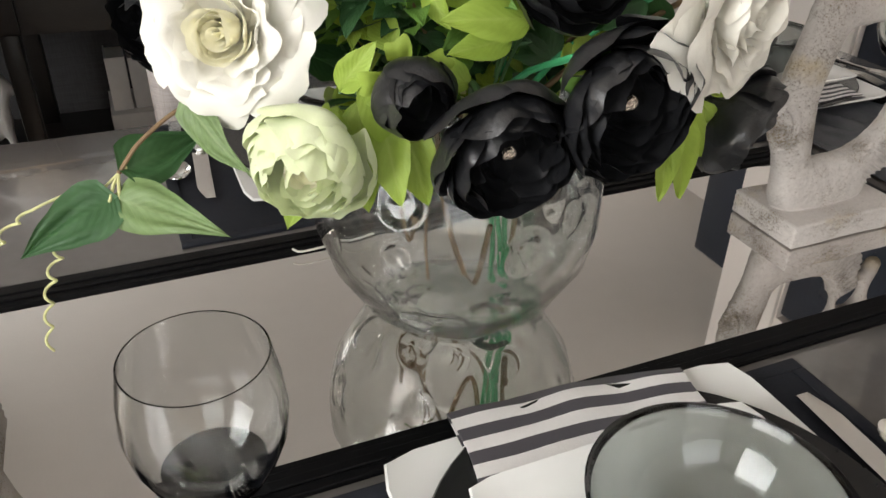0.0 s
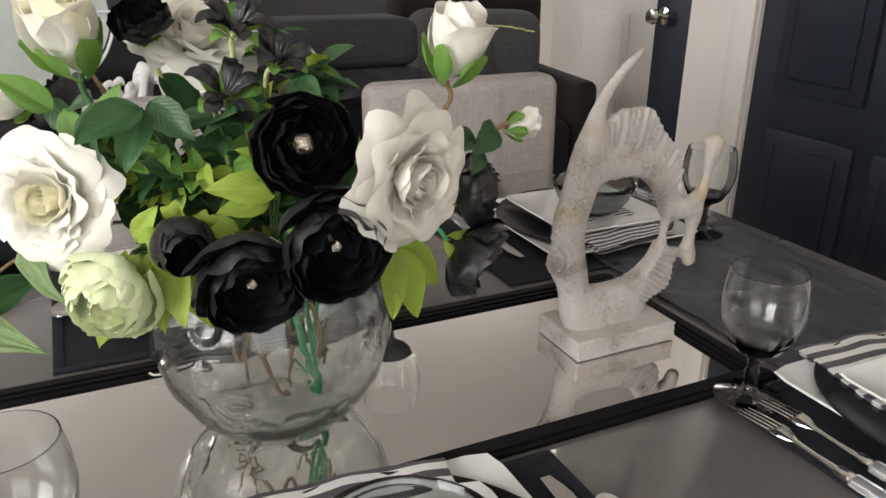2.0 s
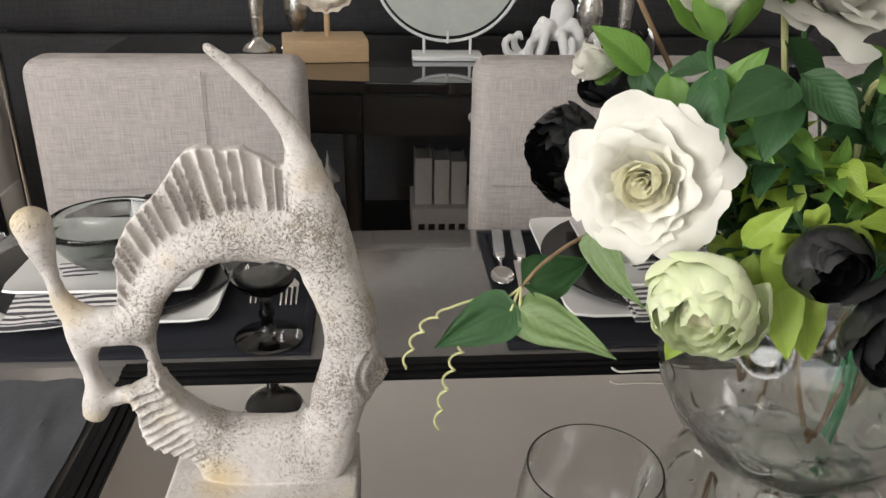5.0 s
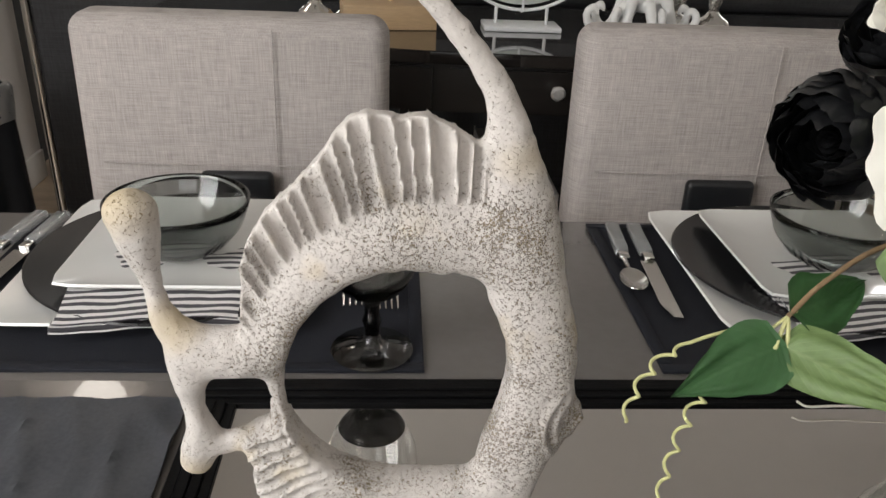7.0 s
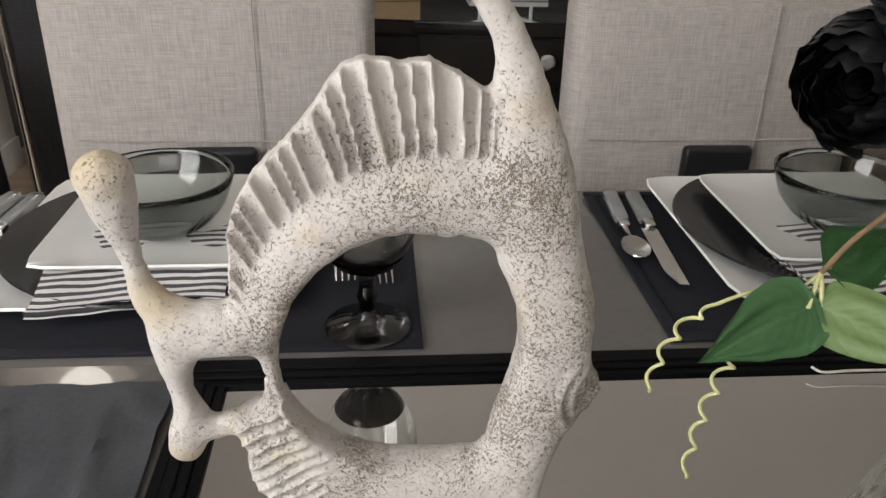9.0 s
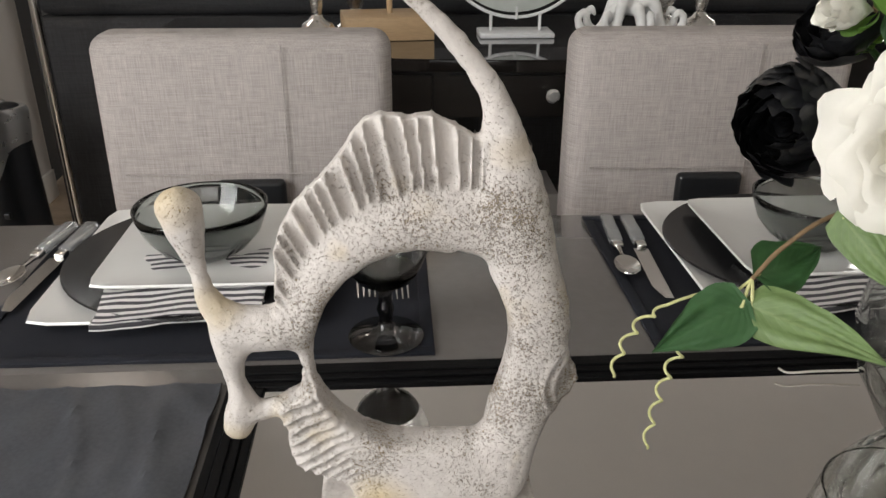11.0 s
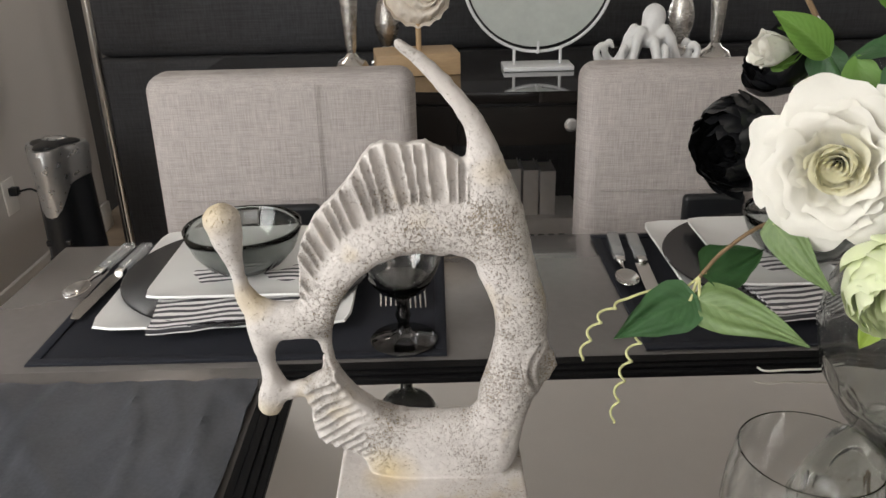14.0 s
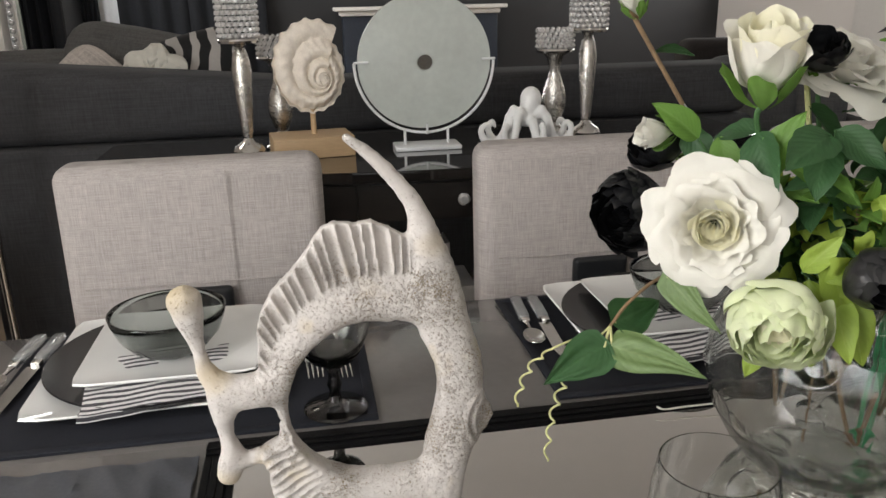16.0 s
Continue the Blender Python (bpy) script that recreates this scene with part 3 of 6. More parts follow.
def window(name, m, w, h, label):
    """Local x runs along the wall, y out of the room."""
    o = thing(name, m, label, "window", kind="structure")
    fr = rbox(0, 0.05, 0, 0.06, 0, h, 0.004)
    rbox(w - 0.05, w, 0, 0.06, 0, h, 0.004, bm=fr)
    rbox(0.05, w - 0.05, 0, 0.06, 0, 0.05, 0.004, bm=fr)
    rbox(0.05, w - 0.05, 0, 0.06, h - 0.05, h, 0.004, bm=fr)
    rbox(w / 2 - 0.02, w / 2 + 0.02, 0, 0.06, 0.05, h - 0.05, 0.004, bm=fr)
    part("window_frame", fr, M_TRIM, o)
    for a, c in ((0.05, w / 2 - 0.02), (w / 2 + 0.02, w - 0.05)):
        p = part("pane", rbox(a, c, 0.025, 0.031, 0.05, h - 0.05, 0), M_GLASS, o)
        p.visible_shadow = False
    return o


window("window_1", pose(-1.70, -2.71, 0.8, 0, 0, 0) @ pose(0, 0, 0), 1.7, 1.5, "wide white framed window behind the table")
window("window_4", pose(-1.84, 3.2, 0.75, 0, 0, 90), 1.5, 1.5, "wide white framed living room side window")
window("window_2", pose(-1.78, -1.5, 0.85, 0, 0, 90), 1.2, 1.3, "white framed side window")
window("window_3", pose(-1.75, 5.22, 0.6), 0.8, 1.6, "bright living room window between black curtains")
sh = mat("bright_sheer_blind", (0.85, 0.86, 0.88), 0.8, var=0.04, bump=0.1)
solid("sheer_blind", surf(lambda u, v: Vector((-1.72 + 0.74 * u, 5.19 + 0.006 * math.sin(u * 60), 0.62 + 1.5 * v)), 60, 3), sh, "thin white blind over the living room window", "blind")
for x0, x1 in ((-1.80, -1.70), (-1.575, -1.10), (-1.14, -0.62)):
    cb = surf(lambda u, v: Vector((x0 + (x1 - x0) * u, 5.12 + 0.02 * math.sin(u * 22 + x0 * 9), 0.02 + 2.2 * v)), 40, 4)
    solid("curtain", thicken(cb, 0.006), M_CURTAIN, "black floor-length curtain hanging in folds", "curtain", group="living room curtains")

# ---- dining table ----
table = thing("dining_table", pose(0.03, 0, 0), "taupe lacquered dining table with black-framed mirror inset", "dining table")
X0, X1, Y0, Y1 = -0.91, 0.915, -0.49, 0.49        # edges in the table's own frame
FX0, FX1, FY0, FY1 = -0.56, 0.555, -0.165, 0.155  # outside of the black frame
W = 0.031
b = rbox(X0, X1, FY1, Y1, ZT - 0.035, ZT, 0.002)
rbox(X0, X1, Y0, FY0, ZT - 0.035, ZT, 0.002, bm=b)
rbox(X0, FX0, FY0, FY1, ZT - 0.035, ZT, 0.0, bm=b)
rbox(FX1, X1, FY0, FY1, ZT - 0.035, ZT, 0.0, bm=b)
part("tabletop", b, M_TABLE, table, "glossy taupe lacquer top")
part("mirror_panel", rbox(FX0 + W, FX1 - W, FY0 + W, FY1 - W, ZT - 0.03, ZT - 0.002, 0), M_GLASSTOP, table, "grey mirrored glass inset", smooth=0)


def rail(along, a0, a1, c0, c1):
    """A black moulding with fine steps along its length."""
    bm_ = None
    steps = ((0.0, 0.26, 0.003), (0.26, 0.52, 0.0045), (0.52, 0.76, 0.003), (0.76, 1.0, 0.001))
    for s0, s1, top in steps:
        p0, p1 = c0 + (c1 - c0) * s0, c0 + (c1 - c0) * s1
        q = (a0, a1, p0, p1) if along == "x" else (p0, p1, a0, a1)
        q = (min(q[0], q[1]), max(q[0], q[1]), min(q[2], q[3]), max(q[2], q[3]))
        bm_ = rbox(*q, ZT - 0.03, ZT + top, 0.0008, 1, bm=bm_)
    return bm_


part("frame_rail", rail("x", FX0, FX1, FY1, FY1 - W), M_BLACKFRAME, table, "black ridged moulding")
part("frame_rail", rail("x", FX0, FX1, FY0, FY0 + W), M_BLACKFRAME, table, "black ridged moulding")
part("frame_rail", rail("y", FY0 + W, FY1 - W, FX0, FX0 + W), M_BLACKFRAME, table, "black ridged moulding")
part("frame_rail", rail("y", FY0 + W, FY1 - W, FX1, FX1 - W), M_BLACKFRAME, table, "black ridged moulding")
part("apron", rbox(X0 + 0.06, X1 - 0.06, Y0 + 0.06, Y1 - 0.06, ZT - 0.12, ZT - 0.036, 0.003), M_ESPRESSO, table)
for x in (X0 + 0.06, X1 - 0.14):
    for y in (Y0 + 0.06, Y1 - 0.14):
        part("leg", rbox(x, x + 0.08, y, y + 0.08, 0, ZT - 0.121, 0.004), M_ESPRESSO, table)


def sq_lathe(profile, n=18, seg=64, corner_lift=0.0):
    def rip(a, z, k):
        r = profile[k][0]
        q = (abs(math.cos(a)) ** n + abs(math.sin(a)) ** n) ** (-1.0 / n)
        return r * (q - 1)
    bm_ = lathe(profile, seg, ripple=rip)
    return bm_


def plate_profile(h, t, lip):
    return [(0, 0.004), (h * 0.55, 0.004), (h * 0.60, 0.0), (h * 0.64, 0.0), (h * 0.68, 0.004), (h * 0.9, lip - t * 0.6), (h * 0.985, lip), (h, lip + t * 0.5),
            (h * 0.99, lip + t), (h * 0.9, lip + t * 0.35), (h * 0.70, 0.004 + t), (h * 0.5, 0.003 + t), (0, 0.003 + t)]


def make_mat(name, w, d, material, label, hem=True):
    o = thing(name, pose(0, 0, 0), label, "placemat", "placemats on the table")
    f = lambda u, v: Vector(((u - 0.5) * w, (v - 0.5) * d, 0.0016 + 0.0007 * noise.noise(Vector((u * 9, v * 7, w)))))
    part("cloth", thicken(surf(f, 26, 20), 0.0012), material, o)
    if hem:
        for x0, x1, y0, y1 in ((-w / 2, w / 2, -d / 2, -d / 2 + 0.012), (-w / 2, w / 2, d / 2 - 0.012, d / 2),
                               (-w / 2, -w / 2 + 0.012, -d / 2 + 0.0121, d / 2 - 0.0121), (w / 2 - 0.012, w / 2, -d / 2 + 0.0121, d / 2 - 0.0121)):
            part("hem", rbox(x0, x1, y0, y1, 0.0012, 0.0035, 0.0012), material, o)
    return o


def napkin_mesh(w, d, layers, mat_, seed):
    """A cloth folded back and forth into a flat packet; the fold runs along x."""
    rnd = random.Random(seed)
    gap = 0.0018
    path = []
    for k in range(layers):
        y0, y1 = (-d / 2, d / 2) if k % 2 == 0 else (d / 2, -d / 2)
        z = gap * k
        for i in range(9):
            path.append((y0 + (y1 - y0) * i / 8 + rnd.uniform(-0.0008, 0.0008), z + 0.0004 * math.sin(i + k)))
        if k < layers - 1:
            path.append((y1 * 1.02 + (0.0025 if y1 > 0 else -0.0025), z + gap / 2))
    arc = [0.0]
    for a, c in zip(path, path[1:]):
        arc.append(arc[-1] + math.dist(a, c))
    nv = len(path)

    def f(u, v):
        k = min(int(round(v * (nv - 1))), nv - 1)
        y, z = path[k]
        return Vector(((u - 0.5) * w * (1 + 0.02 * math.sin(k * 0.9)), y + 0.003 * math.sin(u * 5 + seed), max(0.0006, z + 0.0030 * noise.noise(Vector((u * 5, y * 40, seed))) + 0.001)))
    b_ = surf(f, 18, nv, uv=lambda u, v: (u * w, arc[min(int(round(v * (nv - 1))), nv - 1)]))
    thicken(b_, 0.0009)
    return b_


def wine_glass():
    o = thing("wine_glass", pose(0, 0, 0), "wine glass with clear bowl and dark smoked stem", "wine glass", "wine glasses")
    K = 0.89
    outer = [(0.0, 0.062), (0.012, 0.063), (0.024, 0.070), (0.0345, 0.086), (0.0405, 0.104), (0.0425, 0.122), (0.0408, 0.144), (0.0372, 0.165)]
    inner = [(0.0362, 0.165), (0.0396, 0.144), (0.0413, 0.122), (0.0392, 0.105), (0.0330, 0.088), (0.022, 0.0745), (0.010, 0.068), (0.0, 0.067)]
    part("bowl", lathe([(r, z * K) for r, z in outer + inner], 48), M_GLASS, o, "clear glass bowl", smooth=60)
    stem = [(0, 0.0), (0.034, 0.0), (0.0355, 0.0018), (0.034, 0.0035), (0.016, 0.007), (0.008, 0.013), (0.0058, 0.024), (0.0085, 0.034), (0.0062, 0.042), (0.0068, 0.053), (0.012, 0.0605),
            (0.020, 0.0665), (0.0255, 0.0728), (0.0268, 0.0715), (0.021, 0.0645), (0.0, 0.0618)]
    part("bowl_base", lathe([(r, z * K) for r, z in ((0.0, 0.0610), (0.0125, 0.0622), (0.0247, 0.0697), (0.0300, 0.0772), (0.0304, 0.0774), (0.0252, 0.0690), (0.013, 0.0614), (0.0, 0.0602))], 40), M_SMOKEDARK, o, "smoked lower bowl", smooth=60)
    part("stem", lathe([(r, z * K) for r, z in stem[:11] + [(0.0, 0.0617)]], 36), M_SMOKEDARK, o, "dark smoked glass stem and foot", smooth=60)
    return o


def bowl():
    o = thing("glass_bowl", pose(0, 0, 0), "smoky grey glass bowl standing on a white square plate", "bowl", "glass bowls")
    out = [(0, 0), (0.028, 0.0), (0.034, 0.003), (0.052, 0.017), (0.066, 0.038), (0.0735, 0.062), (0.0755, 0.072), (0.0745, 0.0735), (0.0735, 0.072), (0.0710, 0.062), (0.0635, 0.039), (0.050, 0.020), (0.033, 0.008), (0.027, 0.006), (0, 0.006)]
    part("vessel", lathe([(r * 0.91, z * 0.76) for r, z in out], 56), M_SMOKE, o, smooth=60)
    rim = lathe([(r * 0.91, z - 0.0177) for r, z in ((0.0732, 0.0738), (0.0745, 0.0746), (0.0757, 0.0738), (0.0745, 0.0733), (0.0732, 0.0738))], 56)
    part("rim", rim, M_SMOKEDARK, o, "darker rolled rim", smooth=60)
    return o


def cutlery(kind):
    label = {"fork": "steel fork with a clear acrylic handle", "knife": "steel table knife with a clear acrylic handle", "spoon": "steel spoon with a clear acrylic handle"}[kind]
    o = thing(kind, pose(0, 0, 0), label, kind, kind + "s at the settings")
    part("handle", rbox(-0.0075, 0.0075, -0.105, -0.028, 0.001, 0.010, 0.0022), M_ACRYLIC, o, "clear acrylic handle")
    part("collar", rbox(-0.006, 0.006, -0.028, -0.012, 0.002, 0.009, 0.002), M_STEEL, o, "steel collar")
    neck = lambda y1: tube([(0, -0.013, 0.005), (0, 0.01, 0.006), (0, y1, 0.007)], [0.0035, 0.0024, 0.003], 8)
    if kind == "knife":
        bl = surf(lambda u, v: Vector(((u - 0.42) * 0.017 * (1 - 0.75 * max(0, v - 0.8) / 0.2 * u), -0.012 + 0.118 * v, 0.004 + 0.0006 * u)), 5, 14)
        part("blade", thicken(bl, 0.0013), M_STEEL, o)
    elif kind == "fork":
        part("neck", neck(0.035), M_STEEL, o)
        z = lambda y: 0.007 + 0.004 * math.sin((y - 0.035) / 0.06 * math.pi)
        pl = surf(lambda u, v: Vector(((u - 0.5) * (0.007 + 0.014 * min(1, v * 1.6)), 0.033 + 0.024 * v, 0.0065 + 0.001 * v + 0.002 * (2 * u - 1) ** 2)), 7, 6)
        part("fork_head", thicken(pl, 0.0014), M_STEEL, o)
        for i in range(4):
            x = -0.0087 + i * 0.0058
            part("tine", tube([(x, 0.056, 0.0085), (x, 0.075, 0.0075), (x * 0.97, 0.096, 0.0055)], [0.0015, 0.0013, 0.0006], 6), M_STEEL, o)
    else:
        part("neck", neck(0.018), M_STEEL, o)
        sp = surf(lambda u, v: Vector((math.cos(u * 2 * math.pi) * v * 0.0145, 0.040 + math.sin(u * 2 * math.pi) * v * 0.0235, 0.003 + 0.006 * v * v)), 24, 6, close=True)
        part("spoon_bowl", thicken(sp, 0.001), M_STEEL, o)
    return o


# one full setting is built, then copied
protos = {}
protos["mat"] = make_mat("placemat", 0.431, 0.31, M_NAVY, "black cotton placemat with a stitched hem under a place setting")
protos["big"] = thing("dinner_plate", pose(0, 0, 0), "large square white porcelain plate with an upturned rim", "plate", "large square plates")
part("dish", sq_lathe(plate_profile(0.141, 0.004, 0.011)), M_CERAMIC, protos["big"])
protos["black"] = thing("round_plate", pose(0, 0, 0), "round black stoneware plate resting on a white plate", "plate", "round black plates")
part("dish", lathe(plate_profile(0.149, 0.0035, 0.010), 56), M_BLACKCER, protos["black"])
protos["small"] = thing("salad_plate", pose(0, 0, 0), "smaller square white porcelain plate on top of the stack", "plate", "small square plates")
part("dish", sq_lathe(plate_profile(0.104, 0.004, 0.009)), M_CERAMIC, protos["small"])
protos["napkin"] = thing("napkin", pose(0, 0, 0), "black and white striped cloth napkin folded between the plates", "napkin", "folded napkins")
part("cloth", napkin_mesh(0.155, 0.120, 5, M_NAPKINFINE, 3), M_NAPKINFINE, protos["napkin"])
protos["glass"], protos["bowl"] = wine_glass(), bowl()
for k in ("fork", "knife", "spoon"):
    protos[k] = cutlery(k)
wide = thing("napkin", pose(0, 0, 0), "charcoal and white wide-striped cloth napkin folded over the plate", "napkin", "folded napkins")
part("cloth", napkin_mesh(0.175, 0.125, 3, M_NAPKIN, 5), M_NAPKIN, wide)
protos["wide"] = wide

# each row: mat centre, plate centre, turn, the glass's place, napkin
SETTINGS = [
    ((-0.567, 0.320), (-0.595, 0.350), 180, (-0.396, 0.195), "napkin"),
    ((0.068, 0.320), (0.064, 0.343), 180, (0.262, 0.200), "napkin"),
    ((0.650, 0.325), (0.668, 0.342), 180, (0.825, 0.222), "napkin"),
    ((0.060, -0.330), (0.074, -0.310), 0, (-0.161, -0.189), "wide"),
    ((0.705, -0.330), (0.700, -0.310), 0, (0.517, -0.186), "wide"),
]
used = set()


def place(key, m):
    if key in used:
        return copy_thing(protos[key], m)
    used.add(key)
    protos[key].matrix_world = m
    return protos[key]


for (mx, my), (px, py), turn, (gx, gy), nap in SETTINGS:
    s = 1 if turn == 0 else -1
    place("mat", pose(mx, my, ZT + 0.0006, 0, 0, turn))
    z = ZT + 0.0045
    place("big", pose(px, py, z, 0, 0, turn))
    place("black", pose(px - s * 0.005, py, z + 0.0065, 0, 0, turn))
    place(nap, pose(px - s * 0.002, py + s * 0.082, z + 0.0145, 2 if nap == "wide" else -3, 0, turn + (4 if nap == "napkin" else -6)))
    place("small", pose(px + s * (-0.012 if turn else 0.0), py - s * 0.003 - 0.012 * (turn == 0), z + 0.0185, 0, 0, turn))
    place("bowl", pose(px + s * (-0.008 if turn else -0.004), py + (-0.008 if turn == 0 else -0.018), z + 0.0257, 0, 0, turn))
    place("glass", pose(gx, gy, ZT + (0.0045 if abs(gx - mx) < 0.215 else 0.001), 0, 0, turn + 20))
    for i, dx in enumerate((0.168, 0.202)):
        place("fork", pose(px - s * (dx + 0.006), py + (0.012 if turn == 0 else 0.008) - 0.006 * i, ZT + 0.0045, 0, 0, turn + 3))
    place("knife", pose(px + s * 0.167, py - s * 0.01, ZT + 0.0045, 0, 0, turn - 4))
    place("spoon", pose(px + s * 0.194, py - s * 0.012, ZT + 0.0045, 0, 0, turn - 5))

def leather_height(u, v, k):
    """Soft slanting folds with finer creases between them."""
    fold = max(0.0, 1 - 3.0 * abs(noise.noise(Vector((u * 5.6 + v * 2.6, v * 2.4 - u * 0.9, k))))) ** 2
    crease = max(0.0, 1 - 4.5 * abs(noise.noise(Vector((u * 9 + v * 5, v * 4, k + 5))))) ** 2
    return 0.003 + 0.0030 * fold + 0.0016 * crease + 0.0030 * noise.noise(Vector((u * 9, v * 7, k)))


solid("leather_mat", thicken(surf(lambda u, v: Vector(((u - 0.5) * 0.33, (v - 0.5) * 0.43, leather_height(u, v, 2))), 64, 72), 0.0015), M_VINYL,
      "creased black faux leather mat at the table's end", "placemat", m=pose(-0.700, -0.090, ZT))
solid("leather_mat", thicken(surf(lambda u, v: Vector(((u - 0.5) * 0.31, (v - 0.5) * 0.43, leather_height(u, v, 8))), 64, 72), 0.0015), M_VINYL,
      "creased black faux leather mat at the table's other end", "placemat", m=pose(0.757, 0.02, ZT))

# ---- the carved fish ----


def fish_field(X, Y, Z):
    # back and the long swept horn
    f = chain_field(X, Y, Z, [((0.0471, 0.0451), 0.0178), ((0.0600, 0.1010), 0.0192), ((0.0651, 0.1502), 0.0208), ((0.0570, 0.1899), 0.0196), ((0.0486, 0.2311), 0.0188), ((0.0423, 0.2600), 0.0141),
                              ((0.0394, 0.2814), 0.0081), ((0.0307, 0.3009), 0.0056), ((0.0074, 0.3292), 0.0043), ((-0.0112, 0.3448), 0.0026)], 1.25, 0.0008) - 0.0008
    # ring round the hole
    f = smin(f, chain_field(X, Y, Z, [((0.045, 0.215), 0.017), ((0.0, 0.221), 0.0165), ((-0.045, 0.203), 0.0165), ((-0.072, 0.165), 0.013), ((-0.0725, 0.135), 0.0062), ((-0.070, 0.106), 0.009),
                                      ((-0.045, 0.072), 0.016), ((-0.010, 0.050), 0.024), ((0.040, 0.050), 0.024)], 1.2, 0.001), 0.010)
    f = smin(f, chain_field(X, Y, Z, [((-0.036, 0.033), 0.014), ((0.010, 0.030), 0.018), ((0.045, 0.035), 0.017)], 1.0, 0.01), 0.012)
    f = smin(f, chain_field(X, Y, Z, [((0.064, 0.132), 0.0200), ((0.0915, 0.1120), 0.0026), ((0.0585, 0.090), 0.0190)], 1.5, 0.003), 0.006)
    # forked tail
    tail = chain_field(X, Y, Z, [((-0.070, 0.160), 0.0125), ((-0.0996, 0.1530), 0.0130), ((-0.1230, 0.1683), 0.0070), ((-0.1304, 0.1961), 0.0040), ((-0.1352, 0.2305), 0.0130)], 1.12, 0.006)
    tail = smin(tail, chain_field(X, Y, Z, [((-0.1150, 0.1503), 0.0132), ((-0.1162, 0.1239), 0.0053), ((-0.1135, 0.1038), 0.0070), ((-0.1185, 0.0840), 0.0088)], 1.12, 0.006), 0.006)
    tail = smin(tail, chain_field(X, Y, Z, [((-0.1130, 0.0920), 0.005), ((-0.0826, 0.1020), 0.0062)], 1.1, 0.005), 0.005)
    f = smin(f, tail, 0.006)
    dx, dz = X + 0.012, Z - 0.138
    R, T = np.sqrt(dx * dx + dz * dz), np.degrees(np.arctan2(dz, dx)) % 360

    def fin(th, ro, wave, inner, thick, amp, th0, th1):
        out = np.interp(T, th, ro)
        ridge = 2.2 * np.clip(wave * 0.5 + 0.5, 0, 1) ** 5 - 0.7
        start = np.clip((R - inner) / 0.007, 0, 1) ** 0.7
        half = thick * (1.0 - 0.30 * np.clip((R - 0.07) / 0.08, 0, 1)) + amp * ridge * start
        rim = np.exp(-((out - R) / 0.0022) ** 2)
        half = half * (1 - 0.35 * rim * (start > 0)) + 0.0022 * rim
        ang = np.maximum(th0 - T, T - th1) * R * 0.01745
        edge = np.maximum(np.maximum(R - out, 0.06 - R), ang)
        return np.maximum(edge, np.abs(Y) - half)
    # the back fin's rays spread from a point low in the body, unevenly spaced
    T2 = np.degrees(np.arctan2(Z - 0.015, X - 0.028))
    ray = np.cos((T2 - 89.0 + 0.35 * np.sin(T2 * 0.9) + 0.10 * np.sin(R * 80 + T2)) / 36.0 * 18 * 2 * math.pi)
    f = smin(f, fin([66, 72, 77, 84, 89, 95, 98, 101, 105, 110, 116, 122, 131, 138, 143, 150, 159], [0.134, 0.136, 0.1405, 0.146, 0.144, 0.1465, 0.1444, 0.139, 0.1297, 0.1224, 0.117, 0.114, 0.1063, 0.0998, 0.093, 0.087, 0.080],
                    ray, np.interp(T, [68, 95, 120, 150], [0.110, 0.099, 0.090, 0.077]), 0.0078, 0.0029, 68, 157), 0.005)
    q = 0.50 * X - 0.87 * Z - 5.0 * (X + 0.05) * (Z - 0.07)
    f = smin(f, fin([200, 209, 216, 223, 229.5, 234, 243, 250, 260], [0.084, 0.0896, 0.092, 0.102, 0.1078, 0.1068, 0.1035, 0.1076, 0.112],
                    np.cos((q + 0.0005 * np.sin(R * 260)) / 0.0063 * 2 * math.pi), np.full_like(R, 0.062), 0.0118, 0.0021, 203, 256), 0.005)
    f = -smin(-f, -(np.abs(Y) - 0.0165 - 0.10 * np.clip(0.06 - Z, 0, 0.05)), 0.008)
    # the two holes, with softened rims
    c, s_ = math.cos(-0.253), math.sin(-0.253)
    hx, hz = (X + 0.0089) * c + (Z - 0.1397) * s_, -(X + 0.0089) * s_ + (Z - 0.1397) * c
    f = -smin(-f, (np.sqrt((hx / 0.0580) ** 2 + (hz / 0.0660) ** 2) - 1) * 0.059 - 0.03 * np.abs(Y), 0.005)
    small = ((np.abs((X + 0.0934) / 0.0172) ** 2.4 + np.abs((Z - 0.1232) / 0.0185) ** 2.4) ** (1 / 2.6) - 1) * 0.0165
    f = -smin(-f, small - 0.05 * np.abs(Y), 0.004)
    f = f + 0.00028 * np.sin(210 * X + 3 * np.sin(150 * Z)) * np.sin(190 * Z + 2 * np.sin(170 * X)) + 0.00018 * np.sin(520 * X + 310 * Z) * np.sin(470 * Z - 220 * Y)
    # carved crescents of the gill and the eye, on both faces, and the cut under the ring
    ring = np.abs(np.sqrt(((X - 0.098) / 0.024) ** 2 + ((Z - 0.114) / 0.026) ** 2) - 1.0) * 0.022
    f = f + (0.0022 * np.exp(-(ring / 0.0016) ** 2) - 0.0016 * np.exp(-((ring - 0.003) / 0.0016) ** 2)) * (X > 0.05) * (X < 0.095) * (np.abs(Y) > 0.007)
    er = np.sqrt((X - 0.0855) ** 2 + (Z - 0.117) ** 2)
    f = f - 0.0022 * np.exp(-(er / 0.0028) ** 2) + 0.0012 * np.exp(-((er - 0.0048) / 0.0012) ** 2)
    cutl = np.abs(X + 0.0705 + 0.35 * (Z - 0.115)) + 9 * np.clip(np.abs(Z - 0.117) - 0.012, 0, 1)
    f = f + 0.0018 * np.exp(-(cutl / 0.0012) ** 2)
